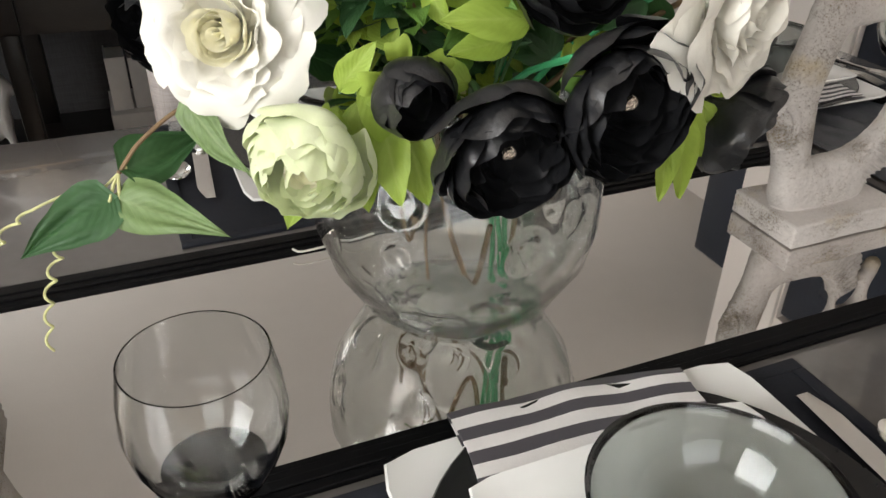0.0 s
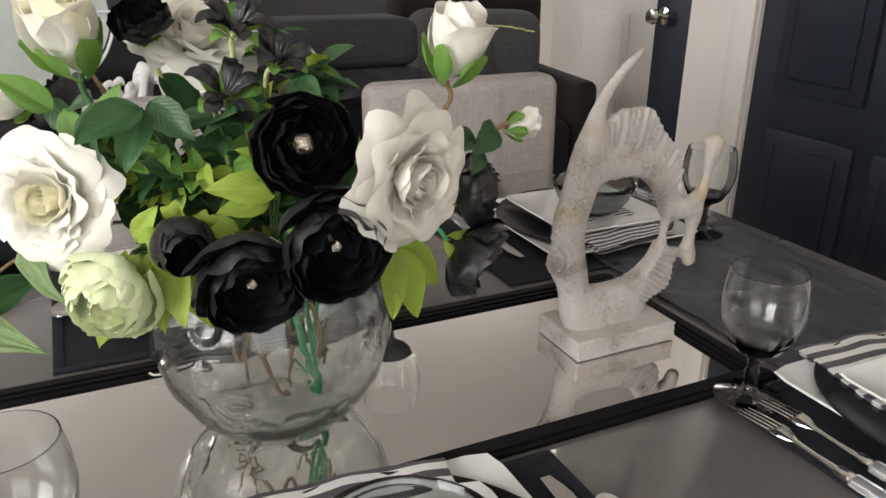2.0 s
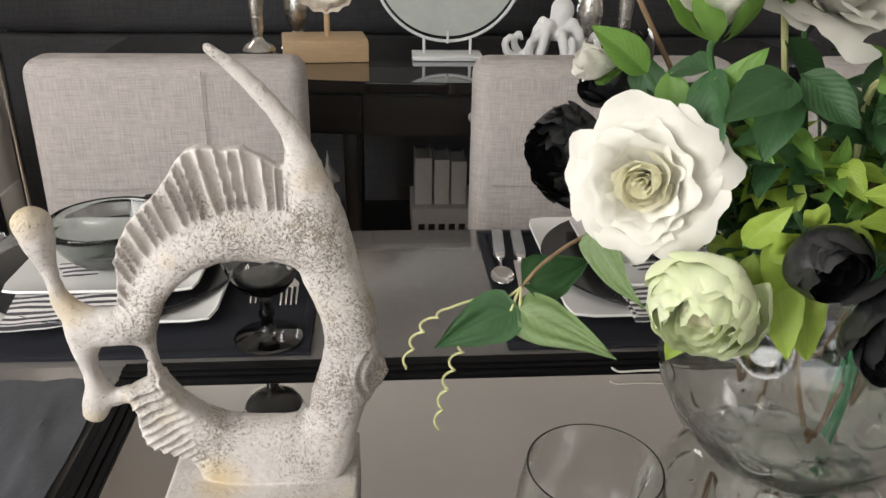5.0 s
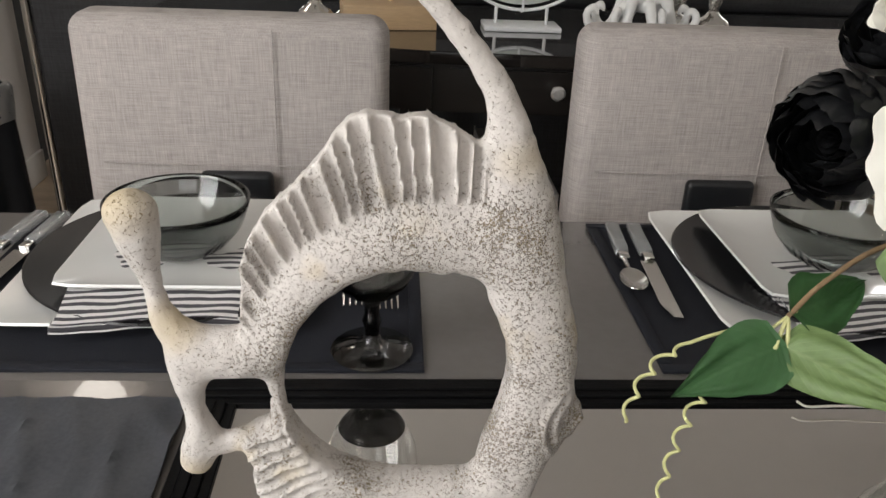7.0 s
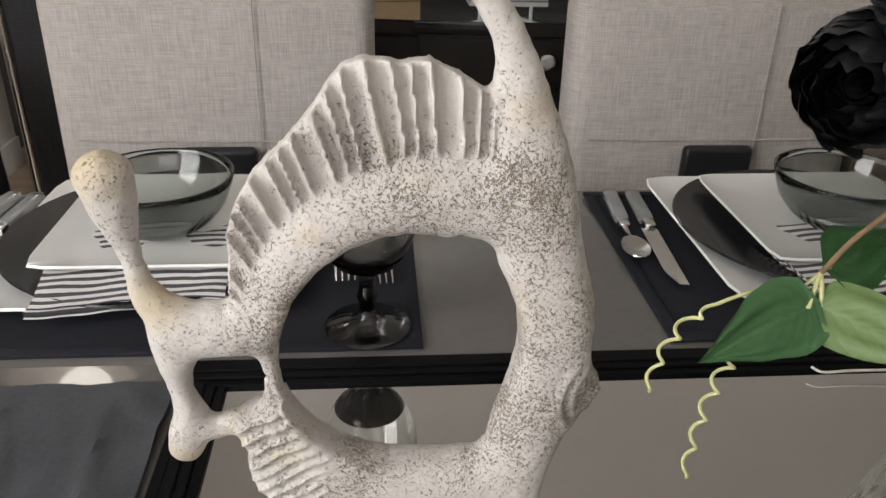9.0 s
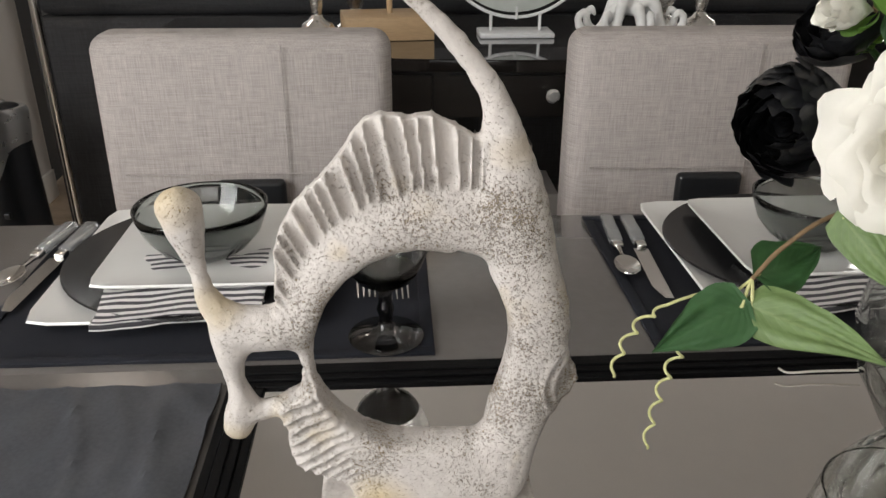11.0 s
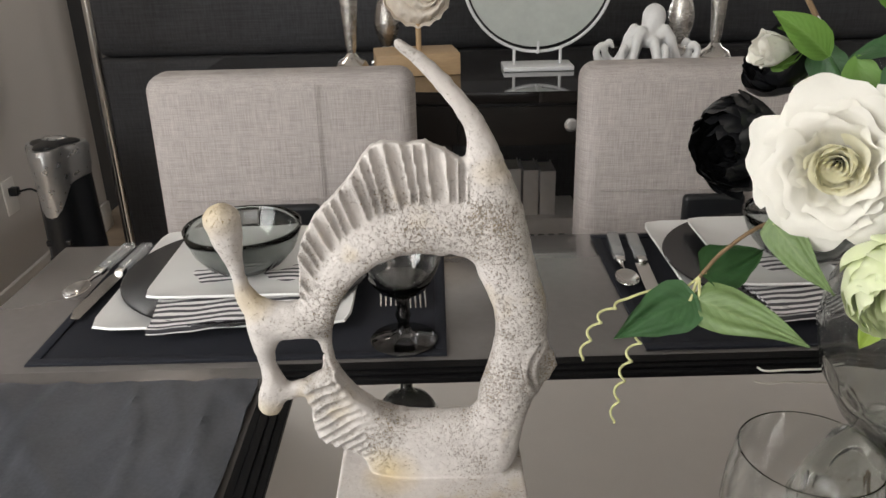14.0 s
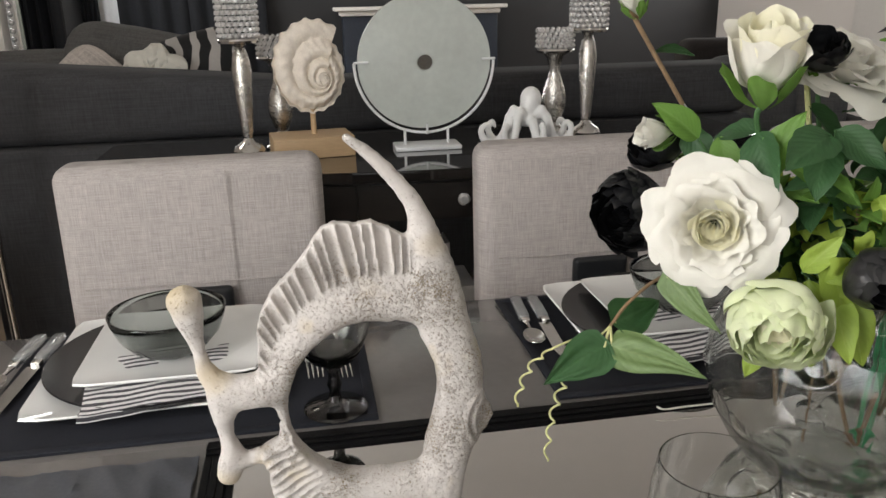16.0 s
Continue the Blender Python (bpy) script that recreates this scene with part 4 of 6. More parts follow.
    base = np.maximum(np.maximum(np.abs(X) - 0.0705, np.abs(Y) - 0.043), np.abs(Z - 0.0133) - 0.0125) + 0.00025 * np.sin(9 * X + 900 * Z) * np.sin(60 * X + 40 * Y)
    return np.minimum(np.where(Z < 0.0248, 1.0, f), base)


fish_mesh = implicit_mesh("fish_sculpture", fish_field, (-0.165, -0.05, -0.004), (0.105, 0.05, 0.354), 0.0015)
fish_mesh.materials.append(M_CARVED)
for fx, fy, rz in ((-0.367, -0.033, 0), (0.470, 0.0, 180)):
    o = new("fish_sculpture", fish_mesh)
    o.matrix_world = pose(fx, fy, ZT - 0.002, 0, 0, rz)
    tagged(o, "whitewashed carved wooden angelfish sculpture on a rectangular block", "sculpture", "pair of fish sculptures")

# ---- vase and flowers ----
VX, VY = 0.062, 0.0
vase = thing("vase", pose(VX, VY, ZT - 0.0015), "round clear hammered glass vase with a narrow neck", "vase")
prof = [(0, 0.0), (0.055, 0.0), (0.066, 0.004), (0.088, 0.028), (0.106, 0.060), (0.115, 0.095), (0.113, 0.128), (0.101, 0.158), (0.088, 0.178), (0.084, 0.190), (0.088, 0.204)]
inn = [(0.0862, 0.204), (0.0822, 0.190), (0.0862, 0.177), (0.0992, 0.157), (0.1112, 0.128), (0.1131, 0.095), (0.1041, 0.061), (0.086, 0.031), (0.064, 0.011), (0.05, 0.010), (0, 0.010)]
dim = lambda a, z, k: 0.0012 * math.sin(a * 9 + k * 2.1) * (1 if 2 < k < 9 else 0)
part("glass_body", lathe(prof + inn, 72, ripple=dim), M_VASE, vase, smooth=80)


def petal_mesh(name, R, H, half, flare, seed, material, ruffle=0.0018, square=0.45):
    """One cupped petal with a rounded, softly waved lip that rolls outwards."""
    def f(u, v):
        s = 2 * u - 1
        t = v * (1 - square * abs(s) ** 2.5) * (1 + 0.05 * math.sin(s * 4 + seed * 2) + 0.012 * math.sin(s * 11 + seed * 5) * v)
        w = math.sin(min(1.0, t * 1.35 + 0.14) * math.pi * 0.5)
        ph = s * half * w
        r = R * math.sin(min(1, t * 1.2 + 0.05) * math.pi * 0.5) ** 0.8 * (1 + 0.08 * s) + flare * t ** 3
        r += 0.35 * max(0.0, flare) * abs(s) ** 3 * t * t
        z = H * t - max(0.0, flare) * 0.60 * t ** 6
        q = noise.noise(Vector((s * 1.7, v * 1.9, seed * 3.7)))
        r += ruffle * (q * (0.4 + 2.2 * v) + 0.8 * math.sin(s * 7 + seed * 2.3) * v ** 4)
        z += ruffle * 1.6 * noise.noise(Vector((s * 2.4, v, seed * 1.3 + 9))) * v
        return Vector((r * math.cos(ph), r * math.sin(ph), z))
    b_ = surf(f, 17, 11)
    me = mesh_of(b_, name, 0)
    me.polygons.foreach_set("use_smooth", [True] * len(me.polygons))
    me.materials.append(material)
    return me


def leaf_mesh(name, L, Wd, material, bend, seed, fold=0.25, heart=False):
    """A leaf along y: pointed tip, waved and finely toothed edge, sunken midrib."""
    def f(u, v):
        s = 2 * u - 1
        if heart:
            w = 1.30 * Wd * math.sin(math.pi * min(1, v ** 0.52)) ** 0.7 * (1 - v) ** 0.28
        else:
            w = Wd * math.sin(math.pi * min(1, v ** 0.75)) ** 0.85
        w *= 1 + 0.08 * noise.noise(Vector((v * 6, s, seed))) + (0.03 * math.sin(v * 75) if not heart else 0) * abs(s)
        x = s * w * 0.5 + 0.05 * L * math.sin(v * 2.2 + seed) * v
        y = L * (v - (0.10 * abs(s) ** 1.5 * (1 - v) ** 4 if heart else 0))
        z = fold * abs(s * w * 0.5) - bend * L * v * v + 0.05 * L * noise.noise(Vector((s * 1.6, v * 2.4, seed)))
        if heart:
            z += 0.0016 * math.cos(abs(s) * 3.4 * math.pi) * math.sin(math.pi * v) + 0.05 * L * abs(s) ** 3 * math.sin(v * 7 + seed)
        return Vector((x, y, z))
    me = mesh_of(surf(f, 15 if heart else 9, 17, uv=lambda u, v: (u, v)), name, 0)
    me.polygons.foreach_set("use_smooth", [True] * len(me.polygons))
    me.materials.append(material)
    return me


def bloom_rings(kind, mats, size):
    """Shared petal meshes ring by ring: (mesh, count, tilt, lift)."""
    rings = []
    spec = {
        "rose": [(0.0140, 0.0445, 1.50, -0.002, 3), (0.0168, 0.0455, 1.35, -0.001, 4), (0.0200, 0.0460, 1.10, 0.003, 4), (0.0250, 0.0450, 0.92, 0.009, 5), (0.0315, 0.0415, 0.84, 0.017, 5), (0.0370, 0.0350, 0.80, 0.026, 5), (0.0420, 0.0260, 0.74, 0.034, 5)],
        "bud": [(0.007, 0.058, 1.7, -0.002, 3), (0.0125, 0.060, 1.5, -0.001, 3), (0.0175, 0.059, 1.4, 0.001, 4), (0.0215, 0.052, 1.25, 0.005, 4)],
        "star": [(0.0070, 0.020, 0.55, 0.006, 3), (0.0100, 0.026, 0.52, 0.014, 5), (0.0110, 0.024, 0.50, 0.020, 5)],
        "tight": [(0.010, 0.040, 1.5, -0.004, 3), (0.018, 0.044, 1.4, -0.006, 4), (0.0235, 0.043, 1.25, -0.010, 5), (0.026, 0.038, 1.1, -0.011, 5)],
        "peony": [(0.0150, 0.028, 1.00, 0.000, 4), (0.0205, 0.037, 0.95, -0.002, 5), (0.0260, 0.042, 0.90, -0.003, 5), (0.0315, 0.045, 0.86, -0.004, 6), (0.0370, 0.046, 0.82, -0.004, 6), (0.0420, 0.043, 0.80, -0.003, 6), (0.0455, 0.036, 0.80, 0.000, 6)],
        "globe": [(0.0150, 0.053, 1.2, -0.004, 4), (0.0205, 0.057, 0.95, -0.007, 5), (0.0280, 0.058, 0.85, -0.011, 6), (0.0340, 0.058, 0.80, -0.012, 7), (0.0390, 0.055, 0.76, -0.011, 7), (0.0430, 0.048, 0.74, -0.009, 8), (0.0450, 0.037, 0.74, -0.004, 8)],
    }[kind]
    for i, (R, H, half, flare, n) in enumerate(spec):
        m_ = mats[min(i, len(mats) - 1)]
        rings.append(([petal_mesh("petal", R * size, H * size, half, flare * size, i * 5 + j * 1.7, m_, ruffle=(0.0008 if kind == "tight" else 0.0010 if i < 3 and kind != "peony" else 0.0016 if kind in ("globe", "peony") else 0.0030) * size, square=0.16 if i < 2 and kind in ("rose", "globe") else 0.80 if kind == "star" else 0.27) for j in range(2)], n, i))
    return rings


def aim(at, d, spin=0.0):
    q = Vector(d).normalized().to_track_quat("Z", "Y").to_matrix().to_4x4()
    return Matrix.Translation(at) @ q @ pose(0, 0, 0, 0, 0, spin)


LEAVES = {
    "dark": [leaf_mesh("leaf", 0.050, 0.029, M_LEAF, 0.25, s) for s in (1, 2, 3)],
    "bright": [leaf_mesh("leaf", 0.048, 0.021, M_LEAFBRIGHT, 0.3, s) for s in (4, 5, 6)],
    "lime": [leaf_mesh("leaf", 0.038, 0.020, M_LIME, 0.35, s) for s in (7, 8, 9)],
}


def leaf_pose(at, d, face, size):
    """A pose whose y runs along d and whose z leans towards face."""
    y = Vector(d).normalized()
    z = Vector(face) - y * y.dot(Vector(face))
    z = z.normalized() if z.length > 0.05 else y.orthogonal().normalized()
    x = y.cross(z)
    m = Matrix((x, y, z)).transposed().to_4x4()
    return Matrix.Translation(at) @ m @ Matrix.Diagonal((size, size, size, 1))


def put_leaf(parent, inv, kind, at, d, size, rnd, roll=None):
    me = rnd.choice(LEAVES[kind])
    p = Vector(at)
    face = (p - Vector((VX, VY + 0.02, 0.94))).normalized() + Vector((rnd.uniform(-0.7, 0.7), rnd.uniform(-0.8, 0.4), rnd.uniform(0.0, 0.9)))
    part("leaf", me, None, parent, "", inv @ leaf_pose(at, d, face, size))


def flower(name, label, at, face, kind, mats, size, leaf="dark", nleaf=3, sepal=None, gem=False, stem_mat=None, seed=0, reach=None, spread=1.0):
    """One artificial flower: petals round its heart, sepals, a stem down into the vase and leaves."""
    rnd = random.Random(seed)
    at, face = Vector(at), Vector(face).normalized()
    deep = seed in (5, 6, 7, 13)
    root = Vector((VX + 0.030 + 0.004 * (seed % 4), VY - 0.012 + 0.005 * (seed % 3), ZT + 0.014)) if deep else Vector((VX + (at.x - VX) * 0.16, VY + (at.y - VY) * 0.16, ZT + 0.150 + 0.01 * (seed % 3)))
    o = thing(name, Matrix.Translation(root), label, "flower")
    inv = Matrix.Translation(-root)
    back = at - face * 0.03 * size
    head = aim(back, face, rnd.uniform(0, 360))
    for meshes, n, i in bloom_rings(kind, mats, size):
        off = rnd.uniform(0, 360)
        for j in range(n):
            m = head @ pose(0, 0, 0.001 * i, 0, 0, off + 360 * j / n + rnd.uniform(-8, 8)) @ pose(0, 0, 0, rnd.uniform(-5, 5), rnd.uniform(-6, 7) * spread, 0)
            part("petal", meshes[j % 2], None, o, "", inv @ m)
    if kind in ("rose", "globe"):
        # tightly rolled heart: one petal wound into a spiral
        hz = 0.043 if kind == "rose" else 0.047

        def wound(u, v):
            a, r = u * 3.4 * 2 * math.pi, (0.0010 + 0.0120 * u) * (0.5 + 0.5 * v) + 0.0026 * u * v ** 5
            return Vector((r * math.cos(a), r * math.sin(a), hz * v - 0.003 * u * v + 0.0012 * math.sin(a * 1.7) * v)) * size
        roll_ = surf(wound, 96, 8)
        part("heart", roll_, mats[0], o, "tightly rolled heart", inv @ head)
    if gem:
        g = bmesh.new()
        bmesh.ops.create_icosphere(g, subdivisions=2, radius=0.0095 * size * gem)
        for v in g.verts:
            v.co *= 1 + 0.35 * noise.noise(v.co * 400)
            v.co.z *= 0.6
        part("brooch", g, M_GEM, o, "sparkling rhinestone centre", inv @ aim(back + face * 0.034 * size, face))
    sp = sepal or M_LEAFBRIGHT
    bud = kind == "bud"
    me = petal_mesh("sepal", (0.0225 if bud else 0.012) * size, (0.040 if bud else 0.026) * size, 0.5 if bud else 0.5, (0.003 if bud else 0.014) * size, seed + 40, sp, 0.001)
    for j in range(5):
        part("sepal", me, None, o, "", inv @ head @ pose(0, 0, -0.006 * size, 0, 0, 72 * j + 20) @ pose(0, 0, 0, 0, rnd.uniform(-4, 8), 0))
    neck = Vector((VX + (at.x - VX) * 0.45, VY + (at.y - VY) * 0.45, ZT + 0.195))
    lim = Vector((neck.x - VX, neck.y - VY, 0))
    if lim.length > 0.06:
        lim = lim.normalized() * 0.06
        neck = Vector((VX + lim.x, VY + lim.y, neck.z))
    pts = curve_pts([root, neck, back - face * 0.03 * size, back], 16)
    part("stem", tube([p - root for p in pts], 0.0022, 7), stem_mat or (M_STEM if deep else M_STALK), o, "wire stem")
    for k in range(nleaf):
        p = pts[rnd.randint(7, 11)]
        d = Vector((rnd.uniform(-1, 1), rnd.uniform(-1, 0.8), rnd.uniform(-0.5, 0.9)))
        d = (d - face * max(0.0, d.dot(face)) - face * 0.25).normalized()
        put_leaf(o, inv, leaf, p, d, rnd.uniform(0.75, 1.1), rnd)
    return o


WHITE = [M_YELLOWPETAL, M_YELLOWPETAL, M_YELLOWPETAL, M_WHITEPETAL]
PURE = [M_WHITEPETAL]
GREEN = [M_YELLOWPETAL, M_GREENPETAL]
BLACK = [M_BLACKPETAL]
flower("white_rose", "open white silk rose with a creamy yellow heart", (-0.114, -0.075, 1.030), (-0.50, -0.84, 0.15), "rose", WHITE, 0.74, seed=1, nleaf=4)
flower("green_peony", "pale green silk peony nodding over the vase", (-0.078, -0.112, 0.966), (-0.50, -0.78, -0.30), "globe", GREEN, 0.84, leaf="lime", seed=2, nleaf=4, sepal=M_LIME)
flower("black_bud", "tight black silk peony bud", (-0.030, -0.150, 1.008), (-0.15, -0.95, -0.1), "tight", BLACK, 0.98, leaf="lime", seed=3, nleaf=3, sepal=M_LIME)
flower("black_peony", "black silk peony with a small pink gem, nodding low", (0.010, -0.178, 0.986), (-0.05, -0.88, -0.30), "peony", BLACK, 0.90, leaf="lime", seed=4, nleaf=2, gem=0.5)
flower("black_peony", "black silk peony with a small pink gem in its heart", (0.066, -0.198, 1.012), (0.05, -0.97, -0.10), "peony", BLACK, 0.90, leaf="lime", seed=5, nleaf=2, gem=0.5)
flower("black_peony", "black silk peony with a round rhinestone centre", (0.062, -0.142, 1.072), (-0.05, -0.93, 0.22), "peony", BLACK, 0.82, leaf="lime", seed=6, nleaf=4, gem=1.0)
flower("white_rose", "large open white silk rose", (0.130, -0.198, 1.052), (0.35, -0.92, -0.02), "rose", PURE, 0.80, seed=7, nleaf=3)
flower("white_bud", "small white silk rosebud on a side twig", (-0.128, 0.000, 1.088), (-0.97, -0.15, 0.05), "bud", PURE, 0.50, seed=8, nleaf=5, stem_mat=M_TWIG)
flower("white_rose", "half-open white silk rose standing upright", (-0.083, -0.075, 1.148), (-0.20, -0.35, 0.9), "bud", WHITE, 1.05, seed=9, nleaf=5)
flower("white_rose", "half-open white silk rose at the top", (0.012, -0.030, 1.142), (0.1, -0.55, 0.82), "rose", PURE, 0.72, seed=10, nleaf=5)
flower("white_bud", "white silk rosebud rising on a brown twig", (0.200, -0.110, 1.134), (0.12, -0.15, 0.97), "bud", PURE, 1.02, seed=11, nleaf=5, stem_mat=M_TWIG)
flower("white_bud", "small white silk rosebud leaning outwards", (0.278, -0.092, 1.058), (0.95, -0.1, 0.15), "bud", PURE, 0.5, seed=12, nleaf=4, stem_mat=M_TWIG)
flower("black_peony", "black silk peony seen from its back", (0.220, -0.115, 0.948), (0.65, -0.55, -0.45), "peony", BLACK, 0.86, leaf="lime", seed=13, nleaf=4, sepal=M_LIME, gem=0.3)
flower("black_peony", "black silk peony at the rim of the bouquet", (0.232, -0.085, 1.000), (0.85, -0.4, 0.0), "globe", BLACK, 0.72, leaf="dark", seed=14, nleaf=3)
flower("black_peony", "black silk peony facing the end of the table", (-0.136, 0.022, 1.017), (-0.80, -0.55, 0.05), "globe", BLACK, 0.82, leaf="lime", seed=15, nleaf=3)
flower("black_peony", "black silk peony behind a white rosebud", (-0.098, 0.050, 1.072), (-0.7, -0.1, 0.6), "peony", BLACK, 0.72, leaf="dark", seed=16, nleaf=3)
flower("black_lily", "small black silk filler flower", (0.019, -0.118, 1.122), (0.1, -0.6, 0.7), "star", BLACK, 0.95, leaf="dark", seed=17, nleaf=4, stem_mat=M_VINE)
flower("black_lily", "small black silk filler flower", (0.068, -0.090, 1.143), (0.2, -0.5, 0.8), "star", BLACK, 0.95, leaf="dark", seed=18, nleaf=4, stem_mat=M_VINE)
flower("black_lily", "small black silk filler flower near the top", (-0.030, -0.050, 1.150), (-0.2, -0.5, 0.8), "peony", BLACK, 0.50, leaf="dark", seed=19, nleaf=4, stem_mat=M_VINE)

flower("white_bud", "small white silk rosebud high on a bent twig", (-0.111, 0.100, 1.190), (-0.35, -0.1, 0.9), "bud", PURE, 0.50, seed=20, nleaf=3, stem_mat=M_TWIG)

flower("black_lily", "small black silk filler flower near the top", (0.033, -0.090, 1.169), (0.0, -0.5, 0.8), "star", BLACK, 0.95, leaf="dark", seed=21, nleaf=3, stem_mat=M_VINE)

# greenery that fills the bouquet: branches with many leaves
rnd = random.Random(77)
for i in range(62):
    a = i * 2.399
    rr = 0.03 + 0.10 * math.sqrt(((i * 0.618) % 1.0))
    top = Vector((VX - 0.02 + 1.1 * rr * math.cos(a), VY - 0.035 + 0.85 * rr * math.sin(a), 0.99 + 0.13 * (1 - (rr / 0.13) ** 2) + rnd.uniform(-0.02, 0.035)))
    root = Vector((VX + (top.x - VX) * 0.2, VY + (top.y - VY) * 0.2, ZT + 0.155))
    neck = Vector((VX + (top.x - VX) * 0.4, VY + (top.y - VY) * 0.4, ZT + 0.195))
    kind = ("dark", "bright", "lime", "dark", "bright")[i % 5] if top.z > 1.03 else ("bright", "lime", "lime")[i % 3]
    o = thing("foliage_branch", Matrix.Translation(root), {"dark": "dark green silk rose leaves on a thin stem", "bright": "fresh green silk leaves on a thin stem", "lime": "yellow-green silk leaves on a thin stem"}[kind], "foliage", "greenery in the vase")
    inv = Matrix.Translation(-root)
    pts = curve_pts([root, neck, (neck + top) / 2 + Vector((0, 0, 0.01)), top], 14)
    part("stem", tube([p - root for p in pts], 0.0014, 6), (M_STALK, M_TWIG)[i % 2], o)
    for k in range(11):
        p = pts[rnd.randint(6, 14)]
        d = Vector((p.x - VX, p.y - VY - 0.0, 0)) * 5 + Vector((rnd.uniform(-1, 1), rnd.uniform(-1, 0.8), rnd.uniform(-0.3, 0.9)))
        put_leaf(o, inv, kind, p, d, rnd.uniform(0.50, 0.85), rnd)

# broad lime leaves under the blooms, and single large leaves between them
BROAD = {"lime": leaf_mesh("leaf", 0.055, 0.026, M_LIME, 0.2, 31), "dark": leaf_mesh("leaf", 0.058, 0.034, M_LEAF, 0.15, 32), "bright": leaf_mesh("leaf", 0.058, 0.028, M_LEAFBRIGHT, 0.2, 33)}
for kind, pairs in (("lime", (((0.128, -0.160, 0.985), (0.151, -0.172, 0.925)), ((0.122, -0.160, 0.985), (0.124, -0.182, 0.934)), ((0.135, -0.150, 0.985), (0.178, -0.152, 0.943)))),
                    ("lime", (((0.046, -0.130, 1.038), (-0.008, -0.142, 1.044)), ((0.040, -0.120, 1.025), (0.000, -0.130, 1.022)), ((0.048, -0.110, 1.050), (0.020, -0.120, 1.066)))),
                    ("lime", (((-0.035, -0.105, 0.985), (-0.036, -0.145, 0.945)), ((-0.045, -0.095, 0.990), (-0.050, -0.125, 0.930)), ((-0.025, -0.110, 0.985), (-0.014, -0.135, 0.932)), ((-0.055, -0.090, 0.985), (-0.098, -0.118, 0.926)))),
                    ("lime", (((-0.045, -0.115, 1.013), (-0.026, -0.125, 0.961)), ((-0.058, -0.105, 1.000), (-0.048, -0.125, 1.032)), ((-0.050, -0.110, 1.000), (-0.020, -0.130, 1.005)))),
                    ("dark", (((-0.042, -0.095, 1.097), (-0.086, -0.120, 1.086)), ((-0.040, -0.090, 1.090), (-0.060, -0.115, 1.060)), ((-0.035, -0.090, 1.100), (-0.012, -0.120, 1.080)))),
                    ("bright", (((-0.091, -0.030, 1.089), (-0.083, -0.052, 1.049)), ((-0.075, -0.060, 1.060), (-0.062, -0.085, 1.110)), ((-0.100, -0.015, 1.085), (-0.135, -0.020, 1.115))))):
    root = Vector((VX + (pairs[0][0][0] - VX) * 0.4, VY + pairs[0][0][1] * 0.4, ZT + 0.165))
    o = thing("foliage_branch", Matrix.Translation(root), {"dark": "broad dark green silk leaves among the blooms", "bright": "fresh green silk leaves under a rosebud", "lime": "broad yellow-green silk leaves under the blooms"}[kind], "foliage", "greenery in the vase")
    inv = Matrix.Translation(-root)
    for a, b_ in pairs:
        a, d = Vector(a), Vector(b_) - Vector(a)
        face = (a - Vector((VX, VY + 0.03, 0.96))).normalized() + Vector((-0.1, -0.5, 0.3))
        part("leaf", BROAD[kind], None, o, "", inv @ leaf_pose(a, d, face, d.length / 0.056))
        mid = root.lerp(a, 0.5) + Vector((0, 0, 0.012))
        part("stem", tube([p - root for p in curve_pts([root, mid, a], 8)], 0.0012, 6), M_STALK, o)

# the trailing vine with its tendrils
vine_root = Vector((VX - 0.03, VY - 0.01, ZT + 0.03))
vine = thing("trailing_vine", Matrix.Translation(vine_root), "trailing green vine with large leaves and curled pale tendrils", "vine")
inv = Matrix.Translation(-vine_root)
J = Vector((-0.181, -0.050, 0.946))
pts = curve_pts([vine_root, (0.02, -0.02, 0.955), (-0.06, -0.03, 0.992), (-0.128, -0.035, 0.980), (-0.163, -0.045, 0.964), J], 30)
part("stem", tube([p - vine_root for p in pts], 0.0014, 7), M_TWIG, vine)
BIG = {"dark": leaf_mesh("leaf", 0.066, 0.035, M_LEAF, 0.12, 21, 0.25, True), "bright": leaf_mesh("leaf", 0.090, 0.034, M_VINELEAF, 0.10, 22, 0.25, True)}
for a, b_, kind, fc in (((-0.189, -0.060, 0.933), (-0.251, -0.075, 0.915), "dark", (-0.1, -0.75, 0.65)), ((-0.183, -0.060, 0.934), (-0.128, -0.125, 0.928), "bright", (-0.45, -0.6, 0.65)),
                        ((-0.176, -0.048, 0.948), (-0.117, -0.025, 0.956), "dark", (-0.15, -0.75, 0.62)), ((-0.136, -0.052, 0.984), (-0.112, -0.100, 0.944), "bright", (-0.8, -0.45, 0.35))):
    a, d = Vector(a), Vector(b_) - Vector(a)
    part("leaf", BIG[kind], None, vine, "large veined leaf", inv @ leaf_pose(a, d, fc, 0.86 * d.length / (0.066 if kind == "dark" else 0.090)))
    tip = J if a.z < 0.97 else Vector((-0.128, -0.035, 0.980))
    part("leaf_stalk", tube([tip - vine_root, (tip + a) / 2 - vine_root + Vector((0, 0, 0.002)), a - vine_root], 0.0011, 6), M_VINE, vine)


def tendril(a, b_, turns, amp):
    a, b_ = Vector(a), Vector(b_)
    out = []
    for i in range(90):
        t = i / 89
        p = a.lerp(b_, t) + Vector((-0.012 * math.sin(math.pi * t), 0, 0.010 * math.sin(math.pi * t)))
        k = max(0.0, (t - 0.3) / 0.7)
        w = amp * min(1, k * 4) * (1 - 0.55 * k)
        out.append(p + Vector((w * math.cos(turns * 6.283 * k), w * math.sin(turns * 6.283 * k), 0)))
    return out


